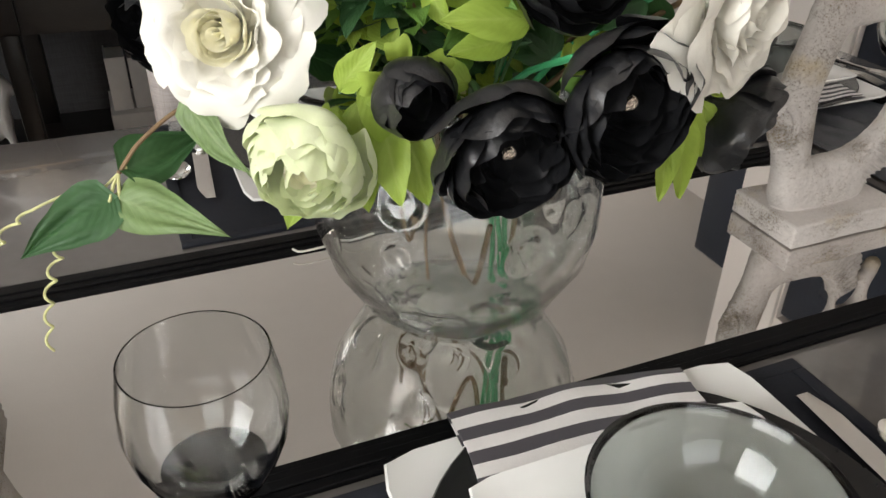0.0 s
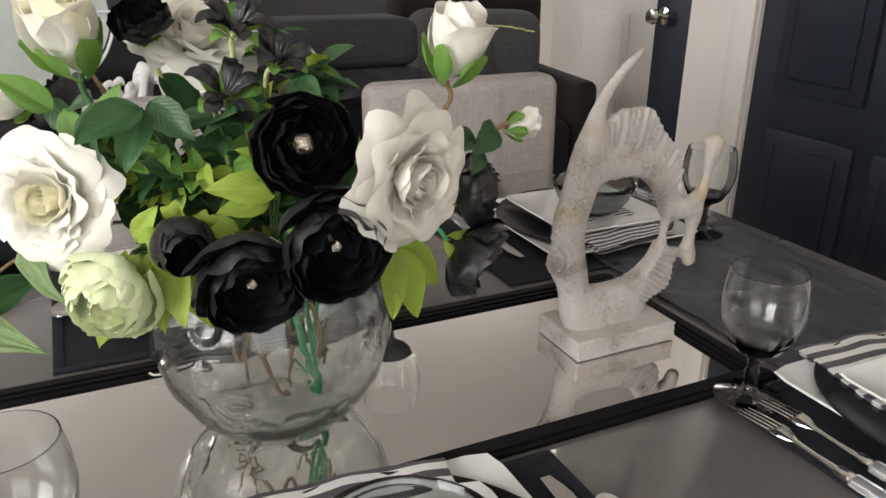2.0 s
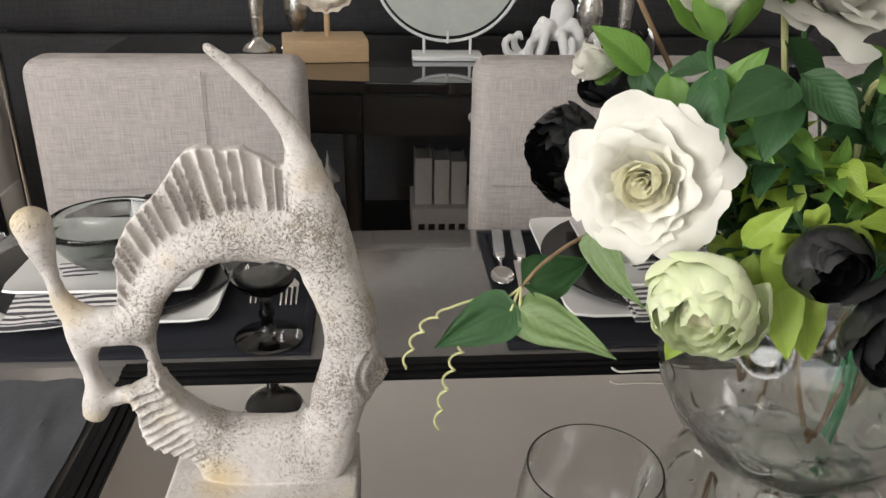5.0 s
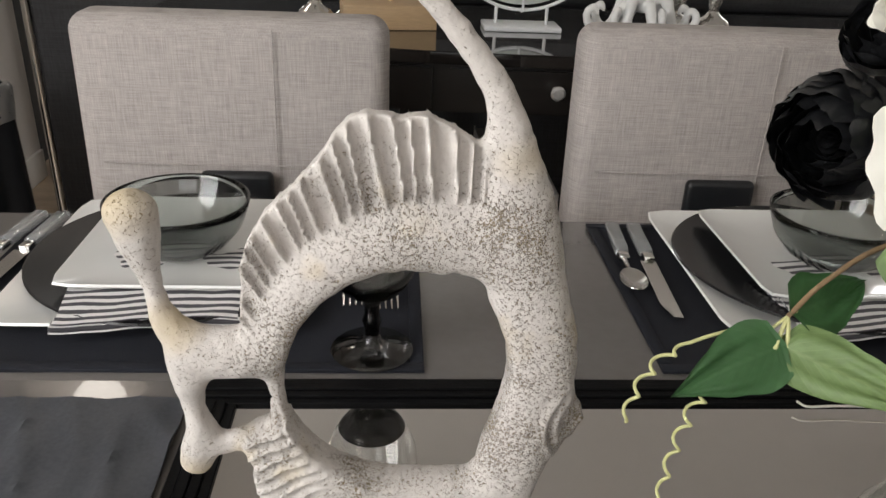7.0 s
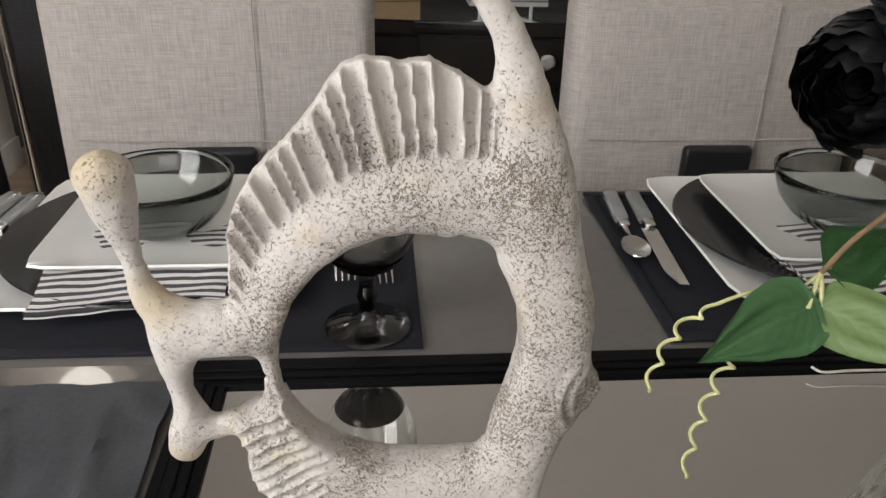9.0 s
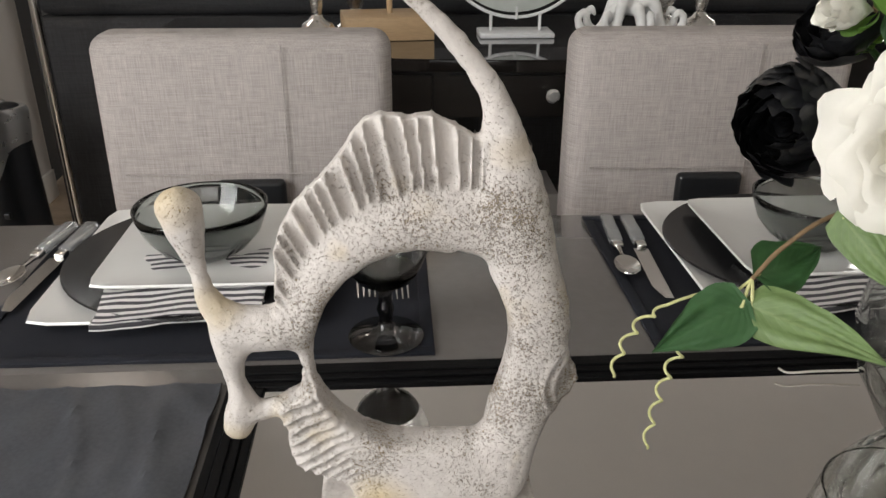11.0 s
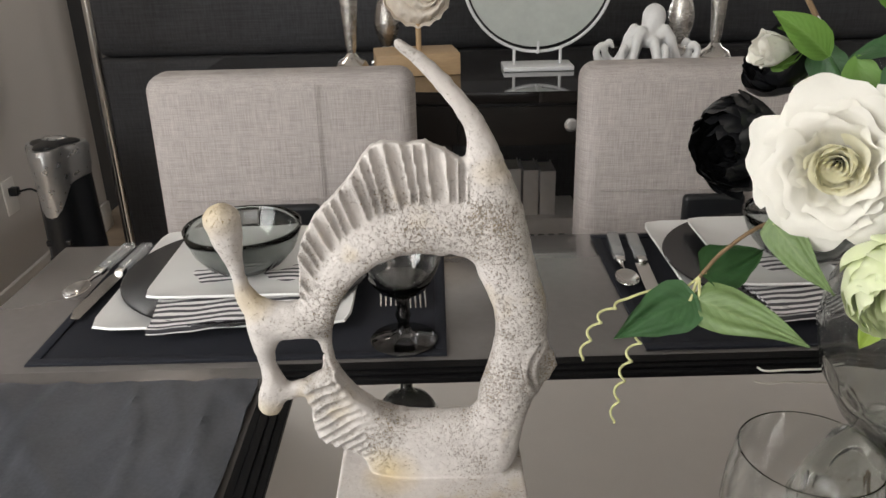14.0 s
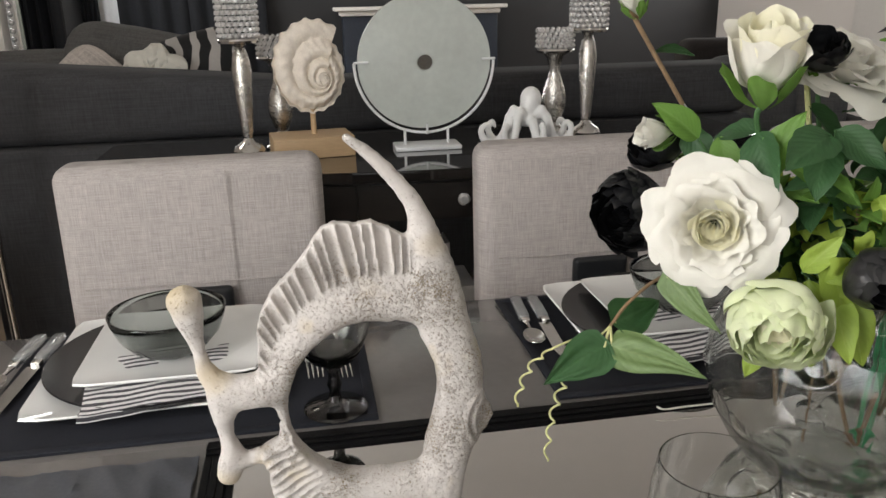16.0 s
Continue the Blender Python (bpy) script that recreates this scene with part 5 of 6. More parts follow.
part("tendril", tube([p - vine_root for p in tendril(J, (-0.240, -0.076, 0.848), 6, 0.0042)], 0.0009, 6), M_VINE, vine, "pale curled tendril")
part("tendril", tube([p - vine_root for p in tendril(J + Vector((-0.02, 0, -0.006)), (-0.262, -0.066, 0.893), 4, 0.004)], 0.0009, 6), M_VINE, vine, "pale curled tendril")
part("tendril", tube([p - vine_root for p in tendril((0.222, -0.08, 1.13), (0.305, -0.06, 1.135), 6, 0.003)], 0.0007, 6), M_VINE, vine, "pale curled tendril")
# loose wire ends inside the vase
for i in range(4):
    a = i * 1.3 + 3.6
    w = curve_pts([(VX + 0.03 * math.cos(a), VY + 0.03 * math.sin(a), ZT + 0.19), (VX + 0.05 * math.cos(a + 0.5), VY + 0.05 * math.sin(a + 0.5), ZT + 0.12), (VX + 0.045 * math.cos(a + 1), VY + 0.045 * math.sin(a + 1), ZT + 0.045 + 0.01 * (i % 3)),
                   (VX + 0.052 * math.cos(a + 1.2), VY + 0.052 * math.sin(a + 1.2), ZT + 0.10)], 20)
    part("stem_end", tube([p - Vector((VX, VY, ZT - 0.0015)) for p in w], 0.0022, 6), M_TWIG, vase, "looped wire stem end")

# ---- dining chairs on the far side ----


def chair(cx, group):
    o = thing("dining_chair", pose(cx, 0.55, 0), "upholstered dining chair in light grey linen with a seamed back", "chair", group)
    hw = 0.2
    bk = rbox(-hw, hw, 0.055, 0.135, 0.42, 0.968, 0.026, 6)
    for v in bk.verts:
        v.co.y += 0.03 * (v.co.z - 0.42) - 0.006 * math.cos(v.co.x / hw * 1.4)
    part("backrest", bk, M_LINEN, o)
    # black rounded panel, slightly proud of the backrest beside the seam
    dp = rbox(-0.045, 0.05, 0.0415, 0.060, 0.60, 0.775, 0.008, 3)
    part("dark_panel", dp, M_BLACKPLASTIC, o, "black rounded panel low on the backrest")
    part("seam", tube([(0.055, 0.054 - 0.006 + 0.03 * (z - 0.42), z) for z in (0.5, 0.6, 0.7, 0.8, 0.955)], 0.0009, 6), M_LINEN, o)
    part("seam", tube([(x, 0.0535 - 0.006 * math.cos(x / hw * 1.4) + 0.03 * 0.36, 0.78) for x in (-0.17, -0.08, 0, 0.08, 0.17)], 0.0012, 6), M_LINEN, o)
    part("seat", rbox(-hw, hw, -0.38, 0.06, 0.36, 0.47, 0.025, 4), M_LINEN, o)
    for x in (-hw + 0.005, hw - 0.045):
        for y in (-0.37, 0.085):
            part("leg", rbox(x, x + 0.04, y, y + 0.04, 0, 0.40, 0.004), M_ESPRESSO, o)
    return o


c0 = chair(-0.587, "chairs along the far side")
copy_thing(c0, pose(0.063, 0.55, 0))
copy_thing(c0, pose(0.600, 0.55, 0))

# ---- console table behind the chairs ----
CT = 0.865
console = thing("console_table", pose(-0.10, 0, 0), "dark espresso bow-front console table with drawers", "console table")


def bow(x):
    return 0.945 + 0.20 * (abs(x) / 0.78) ** 2.2


def bow_slab(z0, z1, inset, half, back=1.45):
    own = bmesh.new()
    xs = [half * (2 * i / 28 - 1) for i in range(29)]
    lo, hi = [], []
    for z, row in ((z0, lo), (z1, hi)):
        for x in xs:
            row.append((own.verts.new((x, bow(x) + inset, z)), own.verts.new((x, back, z))))
    for i in range(28):
        own.faces.new((lo[i][0], lo[i + 1][0], hi[i + 1][0], hi[i][0]))
        own.faces.new((lo[i][1], lo[i + 1][1], hi[i + 1][1], hi[i][1]))
        for r in (lo, hi):
            own.faces.new((r[i][0], r[i + 1][0], r[i + 1][1], r[i][1]))
    for i in (0, 28):
        own.faces.new((lo[i][0], lo[i][1], hi[i][1], hi[i][0]))
    bmesh.ops.recalc_face_normals(own, faces=own.faces)
    bmesh.ops.bevel(own, geom=[e for e in own.edges if len(e.link_faces) == 2 and e.calc_face_angle(0) > 0.8], offset=0.003, segments=2, affect="EDGES")
    return own


M_CONSOLETOP = mat("polished_espresso_top", (0.014, 0.012, 0.011), 0.06, var=0.3, scale=(6, 50), bump=0.01, coat=0.8)
part("top", bow_slab(CT - 0.022, CT, 0, 0.78), M_CONSOLETOP, console, "glossy dark top")
part("apron", bow_slab(CT - 0.110, CT - 0.0225, 0.02, 0.75), M_ESPRESSO, console)
part("lower_shelf", bow_slab(0.415, 0.4395, 0.05, 0.72), M_ESPRESSO, console)
for i in (-1, 0, 1):
    x0, x1 = i * 0.40 - 0.185, i * 0.40 + 0.185
    d = surf(lambda u, v: Vector((x0 + (x1 - x0) * u, bow(x0 + (x1 - x0) * u) + 0.017, CT - 0.102 + 0.072 * v)), 12, 2)
    dr = part("drawer", thicken(d, 0.008), M_ESPRESSO, console)
    kb = lathe([(0, 0), (0.008, 0), (0.006, 0.006), (0.006, 0.012), (0.012, 0.016), (0.013, 0.021), (0.009, 0.026), (0, 0.028)], 20)
    xk = i * 0.40
    part("knob", kb, M_CRYSTAL, dr, "faceted crystal knob", pose(xk, bow(xk) + 0.008, CT - 0.062, 90, 0, 0))
for x in (-0.70, -0.27, 0.27, 0.66):
    part("leg", rbox(x + 0.015, x + 0.047, bow(x) + 0.035, bow(x) + 0.07, 0, CT - 0.111, 0.004), M_ESPRESSO, console)
    part("leg", rbox(x, x + 0.045, 1.39, 1.435, 0, CT - 0.111, 0.004), M_ESPRESSO, console)

# ---- things on the console ----
CY = 1.19


def candle_holder(x, y, h, mat_body, label, ball):
    o = thing("candle_holder", pose(x, y, CT + 0.0005), label, "candle holder", "silver candle holders")
    base = lathe([(0, 0), (0.040, 0), (0.041, 0.005), (0.034, 0.010), (0.036, 0.016), (0.030, 0.026), (0.016, 0.034), (0.011, 0.042), (0, 0.042)], 32)
    part("foot", base, M_STEEL, o, "polished silver foot")
    if ball:
        st = [(0, 0.041), (0.012, 0.041), (0.018, 0.05), (0.027, 0.075), (0.030, 0.095), (0.025, 0.12), (0.016, 0.145), (0.012, 0.165), (0.020, h * 0.8), (0.030, h * 0.84), (0, h * 0.84)]
    else:
        st = [(0, 0.041), (0.009, 0.041), (0.013, 0.06), (0.018, 0.13), (0.022, 0.19), (0.016, 0.225), (0.010, 0.238), (0.016, 0.246), (0, 0.246)]
    part("stem", lathe(st, 28), mat_body, o, "mirrored glass stem")
    z0 = st[-1][1]
    cup = lathe([(0, z0), (0.043, z0 + 0.001), (0.045, z0 + 0.006), (0.043, z0 + 0.010), (0, z0 + 0.010)], 32)
    part("cup_ring", cup, M_STEEL, o)
    bead = bmesh.new()
    bmesh.ops.create_icosphere(bead, subdivisions=1, radius=0.0062)
    bm_ = mesh_of(bead, "crystal_beads", 0)
    vs, fs = [], []
    pv, pf = [v.co.copy() for v in bm_.vertices], [list(p.vertices) for p in bm_.polygons]
    for r in range(10 if not ball else 4):
        for k in range(20):
            a = 2 * math.pi * (k + 0.5 * (r % 2)) / 20
            c = Vector((0.041 * math.cos(a), 0.041 * math.sin(a), z0 + 0.016 + r * 0.0118))
            n0 = len(vs)
            vs += [p + c for p in pv]
            fs += [[q + n0 for q in f_] for f_ in pf]
    me = bpy.data.meshes.new("crystal_beads")
    me.from_pydata([tuple(v) for v in vs], [], fs)
    me.materials.append(M_CRYSTAL)
    tagged(part("bead_shade", me, None, o, "woven wall of crystal beads"), kind="stuff")
    return o


candle_holder(-0.535, CY, 0.30, M_MERCURY, "tall silver candle holder with a crystal bead shade", False)
candle_holder(-0.462, CY + 0.10, 0.24, M_MERCURY, "mercury glass candle holder with a bead cup", True)
candle_holder(0.178, CY + 0.03, 0.24, M_MERCURY, "mercury glass candle holder with a bead cup", True)
candle_holder(0.255, CY + 0.02, 0.30, M_MERCURY, "tall silver candle holder with a crystal bead shade", False)

# ammonite on its oak block
sh_o = thing("shell_ornament", pose(-0.385, CY, CT + 0.0005, 0, 0, 7), "white spiral seashell ornament on a light oak block", "ornament")
part("block", rbox(-0.10, 0.076, -0.06, 0.06, 0, 0.045, 0.002), M_PINE, sh_o, "light oak block")
part("rod", tube([(-0.005, 0, 0.044), (-0.005, 0, 0.10)], 0.006, 12), M_PINE, sh_o, "light oak rod")


def shell_fn():
    """A domed spiral: ridges that wind outwards and end in knobs along the rim."""
    def face(sign):
        def f(u, v):
            th = u * 2 * math.pi
            rim = (0.066 + 0.026 * ((th + 0.9) % (2 * math.pi)) / (2 * math.pi)) * (1 + (0.050 * abs(math.cos(th * 9.5)) ** 3 + 0.03 * noise.noise(Vector((math.cos(th) * 5, math.sin(th) * 5, 3)))) * v)
            r = rim * v
            turn = (th + 0.9) / (2 * math.pi) - 3.6 * math.log(max(v, 0.04)) / math.log(9)
            ridge = abs((turn % 1.0) - 0.5) * 2
            h = 0.042 * math.sqrt(max(0.0, 1 - v ** 2.4)) * (0.75 + 0.25 * (1 - v)) - 0.019 * (1 - ridge) ** 2 * min(1, v * 4) + 0.0075 * max(0.0, math.cos(th * 19 + v * 30)) ** 2 * ridge * v
            return Vector((r * math.cos(-th) + 0.024 * (1 - v) ** 1.2, sign * h, r * math.sin(-th) - 0.020 * (1 - v) ** 1.2))
        return f
    own = surf(face(-1), 104, 34, close=True)
    surf(face(1), 104, 34, bm=own, close=True)
    bmesh.ops.remove_doubles(own, verts=own.verts, dist=0.0004)
    return own


part("shell", shell_fn(), M_SHELL, sh_o, "white ribbed spiral shell", pose(0.0, 0, 0.185) @ Matrix.Diagonal((1, 0.8, 1.18, 1)), smooth=70)

# glass disc on its stand
dk = thing("glass_disc", pose(-0.135, CY, CT + 0.0005), "round frosted pale green glass disc on a white metal stand", "ornament")
R = 0.150
disc = lathe([(0.016, 0.004), (0.05, 0.006), (0.09, 0.001), (0.14, 0.0), (R, 0.001), (R + 0.001, 0.005), (R, 0.009), (0.14, 0.009), (0.09, 0.010), (0.05, 0.016), (0.018, 0.013), (0.016, 0.004)], 72)
part("disc", disc, M_FROST, dk, "frosted sea-green glass", pose(0, 0.005, 0.194, 96, 0, 0))
part("hub", lathe([(0, 0), (0.0165, 0), (0.0165, 0.006), (0, 0.006)], 24), M_STEEL, dk, "grey hole at the centre", pose(0, 0.0, 0.194, 96, 0, 0))
part("foot_plate", rbox(-0.075, 0.075, -0.04, 0.04, 0, 0.010, 0.002), M_WHITEMETAL, dk)
arc = [(math.cos(a) * (R + 0.008), 0.0, 0.194 + math.sin(a) * (R + 0.008)) for a in (math.pi + i * math.pi / 40 for i in range(41))]
part("cradle", tube(arc, 0.0035, 8), M_WHITEMETAL, dk, "white wire cradle")
for x in (-0.05, 0.05):
    part("post", tube([(x, 0, 0.008), (x, 0, 0.194 - math.sqrt((R + 0.008) ** 2 - x * x))], 0.0032, 8), M_WHITEMETAL, dk)
for s in (-1, 1):
    part("clip", tube([(s * (R + 0.008), 0.0, 0.194), (s * (R + 0.008), -0.012, 0.197), (s * (R - 0.022), -0.014, 0.197)], 0.003, 8), M_WHITEMETAL, dk)
part("clip", tube([(0, -0.004, 0.034), (0, -0.014, 0.036), (0, -0.016, 0.058)], 0.003, 8), M_WHITEMETAL, dk)


def octopus_field(X, Y, Z):
    """Bulbous mantle leaning back over eight arms that arch, touch down and curl up at their ends."""
    f = cone_field(X, Y, Z, (0.022, 0.008, 0.092), (0.010, 0.0, 0.055), 0.026, 0.018)
    for i in range(8):
        a = i * math.pi / 4 + 0.25
        ca, sa = math.cos(a), math.sin(a) * 0.7
        w, up = 1 + 0.16 * (i % 3), 0.030 + 0.022 * (i % 2)
        way = curve_pts([(0.010 + 0.010 * ca, 0.010 * sa, 0.052), (0.010 + 0.038 * ca * w, 0.04 * sa, up + 0.016), (0.010 + 0.066 * ca * w, 0.066 * sa, 0.009), (0.010 + 0.094 * ca * w, 0.085 * sa, 0.014),
                         (0.010 + 0.104 * ca * w, 0.09 * sa, 0.036), (0.010 + 0.092 * ca * w, 0.085 * sa, 0.047), (0.010 + 0.084 * ca * w, 0.08 * sa, 0.038)], 14)
        for k, (p, q) in enumerate(zip(way, way[1:])):
            f = smin(f, cone_field(X, Y, Z, p, q, 0.0125 - 0.0006 * k, 0.0119 - 0.0006 * k), 0.003)
    return f


def fox_field(X, Y, Z):
    rods = [((0.0, 0, 0.075), (-0.055, 0, 0.060), 0.026, 0.030), ((-0.062, 0, 0.05), (-0.068, 0, 0.004), 0.018, 0.010), ((0.005, 0.012, 0.07), (0.012, 0.014, 0.004), 0.012, 0.007),
            ((0.005, -0.012, 0.07), (0.020, -0.014, 0.004), 0.012, 0.007), ((0.0, 0, 0.085), (0.022, 0, 0.128), 0.020, 0.015), ((0.022, 0, 0.132), (0.048, 0, 0.120), 0.018, 0.006),
            ((0.015, 0.010, 0.142), (0.012, 0.015, 0.172), 0.009, 0.002), ((0.015, -0.010, 0.142), (0.016, -0.015, 0.172), 0.009, 0.002),
            ((-0.075, 0, 0.045), (-0.10, 0, 0.085), 0.013, 0.018), ((-0.10, 0, 0.085), (-0.092, 0, 0.13), 0.018, 0.015), ((-0.092, 0, 0.13), (-0.112, 0, 0.158), 0.014, 0.004)]
    f = None
    for p, q, ra, rb in rods:
        g = cone_field(X, Y, Z, p, q, ra, rb)
        f = g if f is None else smin(f, g, 0.010)
    return f


def ornament(name, fn, lo, hi, step, m, material, label):
    me = implicit_mesh(name, fn, lo, hi, step)
    me.materials.append(material)
    o = new(name, me)
    o.matrix_world = m
    return tagged(o, label, "ornament")


ornament("octopus_ornament", octopus_field, (-0.14, -0.10, -0.006), (0.16, 0.10, 0.125), 0.0032, pose(0.085, CY - 0.03, CT + 0.0005) @ Matrix.Diagonal((0.95, 0.9, 1.12, 1)), M_WHITERESIN, "white glazed octopus figurine on the console")
SHZ = 0.440
ornament("fox_ornament", fox_field, (-0.14, -0.045, -0.004), (0.07, 0.045, 0.19), 0.004, pose(-0.412, 1.2, SHZ) @ Matrix.Diagonal((0.70, 1.0, 1.22, 1)), M_WHITERESIN, "white sitting fox figurine with a raised tail")
solid("starfish", rbox(-0.045, 0.05, -0.014, 0.014, 0, 0.014, 0.006, 3), M_SHELL, "small white shell lying on the console", "ornament", m=pose(0.235, CY - 0.06, CT + 0.0005, 0, 0, 20))

# books and magazine box on the lower shelf
mg = thing("book_box", pose(-0.12, 1.26, SHZ), "white box book with black lettering lying on the shelf", "book")
part("cover", rbox(-0.09, 0.10, -0.07, 0.09, 0, 0.075, 0.002), M_BOOK, mg)
for i in range(6):
    part("lettering", rbox(-0.075 + i * 0.024, -0.060 + i * 0.024, -0.0712, -0.0698, 0.020, 0.036, 0), M_INK, mg, "black bar of print")
for i, (x, w) in enumerate(((-0.19, 0.040), (-0.145, 0.036), (-0.105, 0.036))):
    bk = thing("book", pose(x - 0.012, 1.26, SHZ + 0.0752), "white cloth book standing upright", "book", "standing white books")
    sp = rbox(0, w, -0.045, -0.041, 0, 0.115 - 0.004 * i, 0.0015)
    rbox(0, 0.003, -0.041, 0.05, 0, 0.115 - 0.004 * i, 0, bm=sp)
    rbox(w - 0.003, w, -0.041, 0.05, 0, 0.115 - 0.004 * i, 0, bm=sp)
    part("cover", sp, M_BOOK, bk)
    part("pages", rbox(0.0031, w - 0.0031, -0.0405, 0.046, 0.003, 0.111 - 0.004 * i, 0), M_WHITEPETAL, bk)

# ---- sofa and living room ----
SY = 1.62
sofa = thing("sofa", pose(-0.55, SY, 0), "long charcoal fabric sofa seen from behind", "sofa")
part("back_frame", rbox(-0.74, 1.5, 0, 0.22, 0.06, 0.835, 0.02, 3), M_SOFA, sofa)
for x in (-0.70, 1.40):
    for y in (0.04, 0.82):
        part("foot", rbox(x, x + 0.06, y, y + 0.06, 0, 0.0605, 0.004), M_ESPRESSO, sofa)
cap = rbox(-0.74, 1.5, 0.02, 0.26, 0.8355, 0.985, 0.045, 4)
bmesh.ops.subdivide_edges(cap, edges=[e for e in cap.edges if abs(e.verts[0].co.x - e.verts[1].co.x) > 1], cuts=12)
for v in cap.verts:
    v.co.z += max(0.0, v.co.z - 0.84) * 0.50 * max(0.0, min(1.0, (0.15 - v.co.x) / 0.89))
part("back_roll", cap, M_SOFA, sofa)
part("seat", rbox(-0.70, 1.45, 0.221, 0.95, 0.06, 0.45, 0.03, 3), M_SOFA, sofa)


def cushion(x, y, z, w, h, rx, rz, material, label, ry=0):
    def f(u, v):
        a, c = u * 2 * math.pi, (v - 0.5) * math.pi
        sx = math.copysign(abs(math.cos(a)) ** 0.45, math.cos(a)) * math.cos(c) ** 0.6
        sz = math.copysign(abs(math.sin(a)) ** 0.45, math.sin(a)) * math.cos(c) ** 0.6
        return Vector((sx * w / 2, math.sin(c) * 0.07 * (1 - 0.5 * (sx * sx * sz * sz)), sz * h / 2))
    b_ = surf(f, 28, 13, close=True)
    bmesh.ops.remove_doubles(b_, verts=b_.verts, dist=0.0005)
    return solid("cushion", b_, material, label, "cushion", m=pose(x, y, z, rx, ry, rz), smooth=70, group="sofa cushions")


M_ZEBRA = mat("zebra_print_cloth", (0.42, 0.40, 0.38), 0.85, var=0.08, scale=(20, 200), bump=0.2)
zn, zl = M_ZEBRA.node_tree.nodes, M_ZEBRA.node_tree.links
zco, zw, zr, zm = zn.new("ShaderNodeTexCoord"), zn.new("ShaderNodeTexWave"), zn.new("ShaderNodeMapRange"), zn.new("ShaderNodeMix")
zw.inputs["Scale"].default_value, zw.inputs["Distortion"].default_value, zw.inputs["Detail Scale"].default_value = 4.5, 9.0, 1.2
zr.inputs["From Min"].default_value, zr.inputs["From Max"].default_value = 0.60, 0.66
zm.data_type = "RGBA"
zm.inputs["A"].default_value = (0.012, 0.012, 0.013, 1)
zl.new(zco.outputs["Object"], zw.inputs[0]), zl.new(zw.outputs["Fac"], zr.inputs[0]), zl.new(zr.outputs[0], zm.inputs["Factor"])
zl.new(zn["Principled BSDF"].inputs["Base Color"].links[0].from_socket, zm.inputs["B"]), zl.new(zm.outputs["Result"], zn["Principled BSDF"].inputs["Base Color"])
cushion(-0.96, SY + 0.56, 0.905, 0.46, 0.46, -14, 4, M_SOFALIGHT, "grey cushion leaning on the sofa", 12)
cushion(-1.24, SY + 0.54, 0.840, 0.46, 0.46, -12, 10, M_SOFALIGHT, "grey cushion leaning on the sofa")
cushion(-1.045, SY + 0.38, 0.915, 0.28, 0.28, -10, 8, M_WHITECLOTH, "ivory cushion tipped on its corner", 45)
cushion(-0.735, SY + 0.46, 0.920, 0.36, 0.38, -12, -10, M_ZEBRA, "black and white zebra print cushion on the sofa", -14)


def ruffled(u, v):
    a, c = u * 2 * math.pi, v * math.pi
    r = 0.10 * math.sin(c) * (1 + 0.10 * math.cos(7 * a + 5 * v) * math.sin(c)) + 0.012 * noise.noise(Vector((math.cos(a) * 5, math.sin(a) * 5, v * 14)))
    return Vector((r * math.cos(a), 0.05 * math.cos(c) + 0.016 * noise.noise(Vector((math.cos(a) * 6, v * 16, math.sin(a) * 6))), r * math.sin(a)))


rf = surf(ruffled, 56, 26, close=True)
bmesh.ops.remove_doubles(rf, verts=rf.verts, dist=0.0005)
solid("cushion", rf, M_WHITEPETAL, "small white ruffled cushion resting on the sofa", "cushion", m=pose(-0.848, SY + 0.33, 0.975, -8, 0, 0), smooth=60, group="sofa cushions")

# ---- along the left wall ----
fan = thing("tower_fan", pose(-1.275, 1.30, 0), "black tower air purifier with a silver triangular top", "air purifier")


def tri(r, z, k=0.25):
    return [(r * (1 + k * math.cos(3 * (a - math.pi / 2 + math.pi))) * math.cos(a), r * (1 + k * math.cos(3 * (a - math.pi / 2 + math.pi))) * math.sin(a), z) for a in (2 * math.pi * i / 36 for i in range(36))]


def tri_body(levels):
    own = bmesh.new()
    rings = [[own.verts.new(p) for p in tri(r, z)] for r, z in levels]
    for a, c in zip(rings, rings[1:]):
        for i in range(36):
            own.faces.new((a[i], a[(i + 1) % 36], c[(i + 1) % 36], c[i]))
    own.faces.new(rings[0][::-1])
    own.faces.new(rings[-1])
    return own


part("column", tri_body([(0.085, 0.0), (0.085, 0.02), (0.070, 0.03), (0.066, 0.30), (0.060, 0.615)]), M_BLACKPLASTIC, fan)
collar = tri_body([(0.0615, 0.616), (0.0635, 0.64), (0.066, 0.685), (0.061, 0.695)])
for v in collar.verts:
    if v.co.z < 0.63:
        v.co.z -= 0.085 * max(0.0, -v.co.y / 0.077) ** 1.6
part("collar", collar, M_SILVERPLASTIC, fan, "silver wedge-shaped collar")
part("display", lathe([(0, 0), (0.030, 0), (0.032, 0.003), (0.028, 0.006), (0, 0.007)], 28), M_SILVERPLASTIC, fan, "round silver dial", pose(0, 0.02, 0.7025) @ Matrix.Diagonal((1, 0.6, 1, 1)))
part("control_top", tri_body([(0.052, 0.6955), (0.048, 0.700), (0.034, 0.703)]), M_BLACKPLASTIC, fan, "glossy black control panel")
for i in range(9):
    part("grille_bar", rbox(-0.03, 0.03, -0.072 - 0.0, -0.060, 0.10 + 0.045 * i, 0.115 + 0.045 * i, 0.003), M_BLACKPLASTIC, fan)

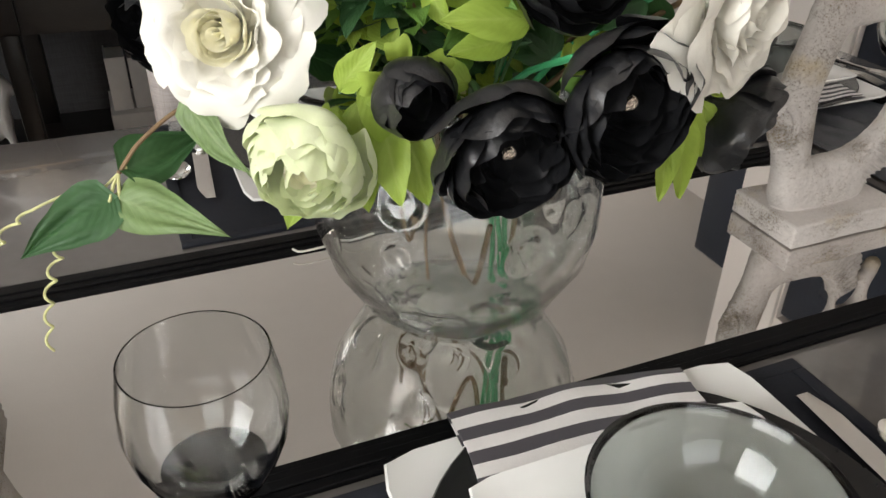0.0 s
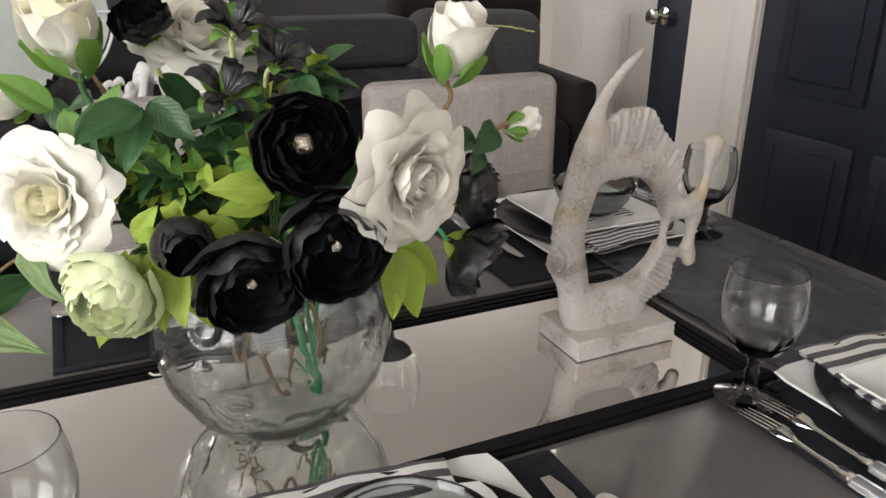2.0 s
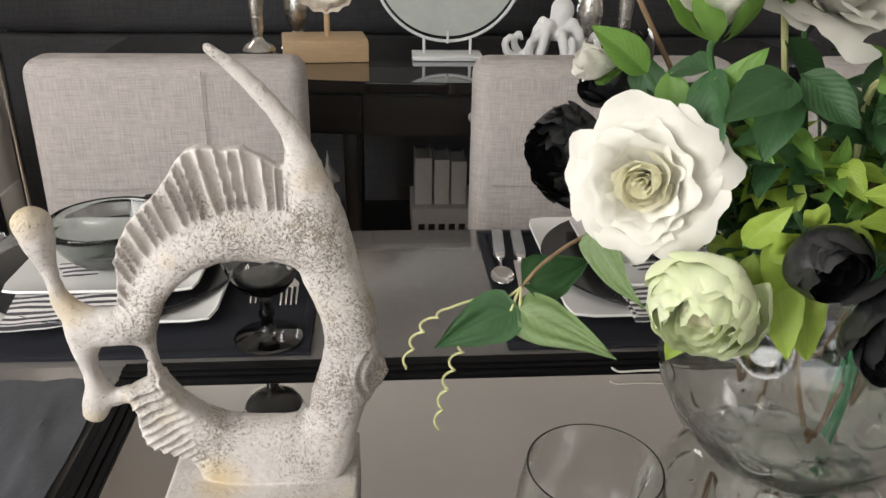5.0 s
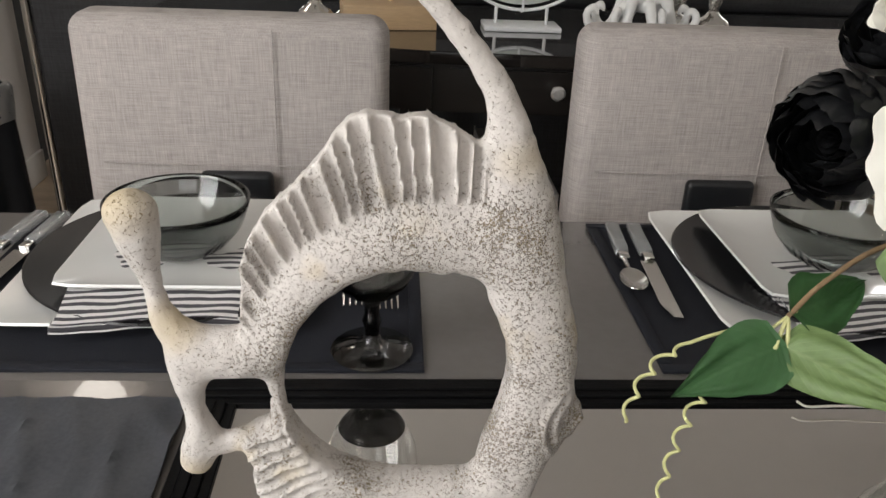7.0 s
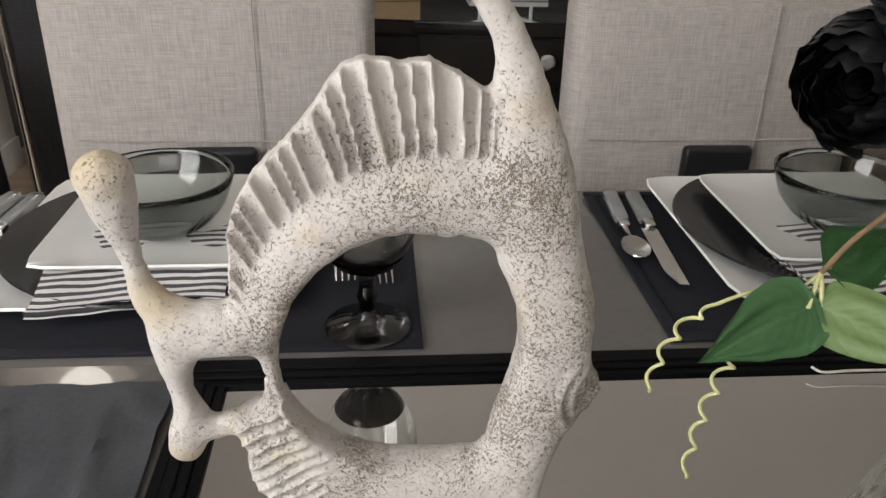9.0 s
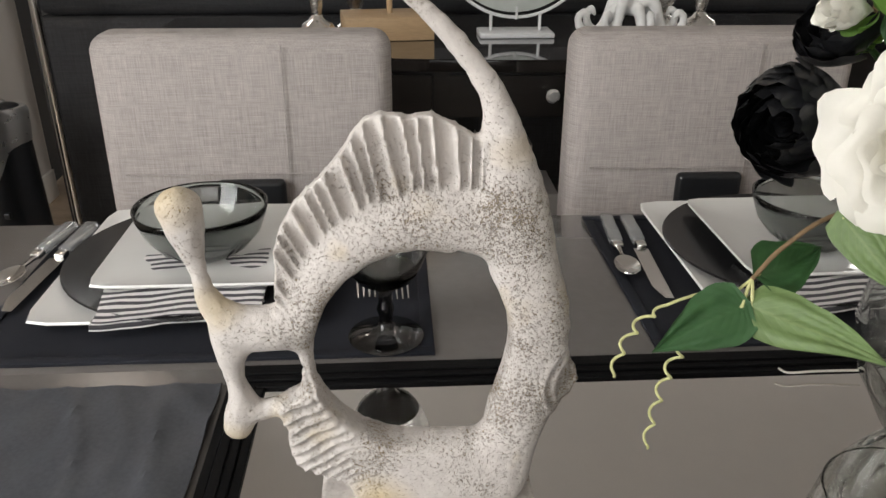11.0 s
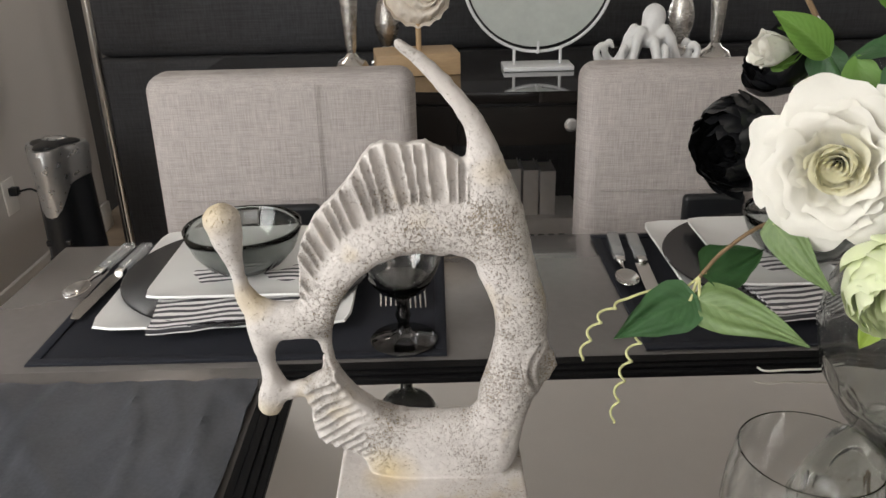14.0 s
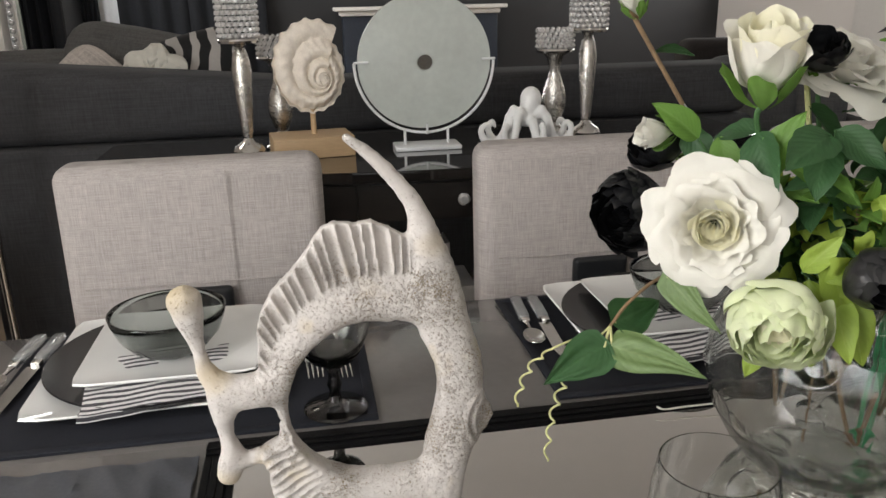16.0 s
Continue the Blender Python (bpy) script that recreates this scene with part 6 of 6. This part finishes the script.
lamp = thing("floor_lamp", pose(-1.17, 1.40, 0), "slim brushed steel floor lamp pole", "floor lamp")
part("pole", tube([(0, 0.0, 0.02), (0, 0.0, 0.6), (0, 0.0, 1.25), (0, 0, 1.60)], 0.011, 14), M_STEEL, lamp)
part("foot", lathe([(0, 0), (0.13, 0), (0.135, 0.008), (0.12, 0.02), (0.02, 0.028), (0, 0.028)], 36), M_STEEL, lamp)
part("shade", lathe([(0.09, 1.88), (0.17, 1.62), (0.174, 1.62), (0.094, 1.884), (0.0, 1.89)], 32), M_WHITECLOTH, lamp, "", pose(0, 0, 0.01))

op = thing("wall_outlet", pose(-1.75, 1.90, 0.31), "white wall socket with a black plug and cord", "socket")
part("cover_plate", rbox(0, 0.006, -0.036, 0.036, 0, 0.115, 0.002), M_TRIM, op)
part("plug", rbox(0.006, 0.034, -0.013, 0.013, 0.060, 0.088, 0.004), M_BLACKPLASTIC, op, "black plug")
part("cord", tube(curve_pts([(0.034, 0, 0.074), (0.09, -0.01, 0.08), (0.13, -0.02, 0.02), (0.20, -0.13, -0.2), (0.36, -0.44, -0.305)], 24), 0.0035, 8), M_BLACKPLASTIC, op, "black cord")

# bead strand at the curtain's edge
strand = thing("bead_strand", pose(-1.60, 2.45, 0), "hanging strand of clear crystal beads", "bead strand")
bead = bmesh.new()
bmesh.ops.create_icosphere(bead, subdivisions=2, radius=0.011)
bead_me = mesh_of(bead, "bead", 70)
bead_me.materials.append(M_CRYSTAL)
part("cord", tube([(0, 0, 0.0), (0, 0, 2.45)], 0.0015, 6), M_STEEL, strand)
for i in range(60):
    part("bead", bead_me, None, strand, "", pose(0, 0, 0.45 + 0.030 * i))
copy_thing(strand, pose(-1.455, 2.66, 0))
solid("divide_casing", rbox(-1.560, -1.478, 2.62, 2.70, 0, 2.44, 0.004), M_TRIM, "white painted casing at the room divide", "trim", "structure")
for x0, x1 in ((-1.74, -1.565), (-1.435, -1.300)):
    solid("curtain", thicken(surf(lambda u, v: Vector((x0 + (x1 - x0) * u, 2.72 + 0.02 * math.sin(u * 20), 0.02 + 2.3 * v)), 30, 4), 0.006), M_CURTAIN, "black floor-length curtain at the room divide", "curtain", group="curtains at the room divide")

# ---- living room far side ----
mantel = thing("fireplace", pose(0.43, 5.0, 0), "white mantel over a dark fireplace on the far wall", "fireplace")
part("mantel_shelf", rbox(-0.60, 0.60, -0.06, 0.19, 1.120, 1.145, 0.006), M_TRIM, mantel, "white mantel shelf")
part("moulding", rbox(-0.56, 0.56, -0.02, 0.19, 1.085, 1.119, 0.012), M_TRIM, mantel)
part("surround", rbox(-0.54, 0.54, 0.0, 0.19, 0, 1.084, 0.004), M_DOOR, mantel, "black surround")

ac = thing("armchair", pose(1.74, 2.62, 0, 0, 0, -8), "dark brown armchair with cushions", "armchair")
M_BROWN = weave("dark_brown_cloth", (0.022, 0.017, 0.015), 260)
part("backrest", rbox(-0.40, 0.40, 0.30, 0.50, 0.25, 0.98, 0.06, 4), M_BROWN, ac)
part("seat", rbox(-0.28, 0.28, -0.35, 0.299, 0.20, 0.45, 0.04, 3), M_BROWN, ac)
for x0, x1 in ((-0.40, -0.285), (0.285, 0.40)):
    part("arm", rbox(x0, x1, -0.35, 0.299, 0.20, 0.63, 0.04, 3), M_BROWN, ac)
for x in (-0.36, 0.30):
    for y in (-0.30, 0.40):
        part("leg", rbox(x, x + 0.06, y, y + 0.06, 0, 0.255, 0.004), M_ESPRESSO, ac)
cushion(1.56, 2.68, 0.72, 0.42, 0.42, -14, -14, M_SOFALIGHT, "grey striped cushion on the armchair")
cushion(1.80, 2.66, 0.72, 0.40, 0.40, -14, -30, M_SOFALIGHT, "grey cushion on the dark armchair")

# ---- small white line at the edge of the black moulding, drawn as a thin tube ----
solid("thread", tube(curve_pts([(-0.052, 0.121, ZT + 0.006), (-0.045, 0.115, ZT + 0.005), (-0.02, 0.116, ZT + 0.005), (0.022, 0.114, ZT + 0.006)], 16), 0.0011, 6), M_WHITEPETAL, "short thin white line along the black moulding", "thread")
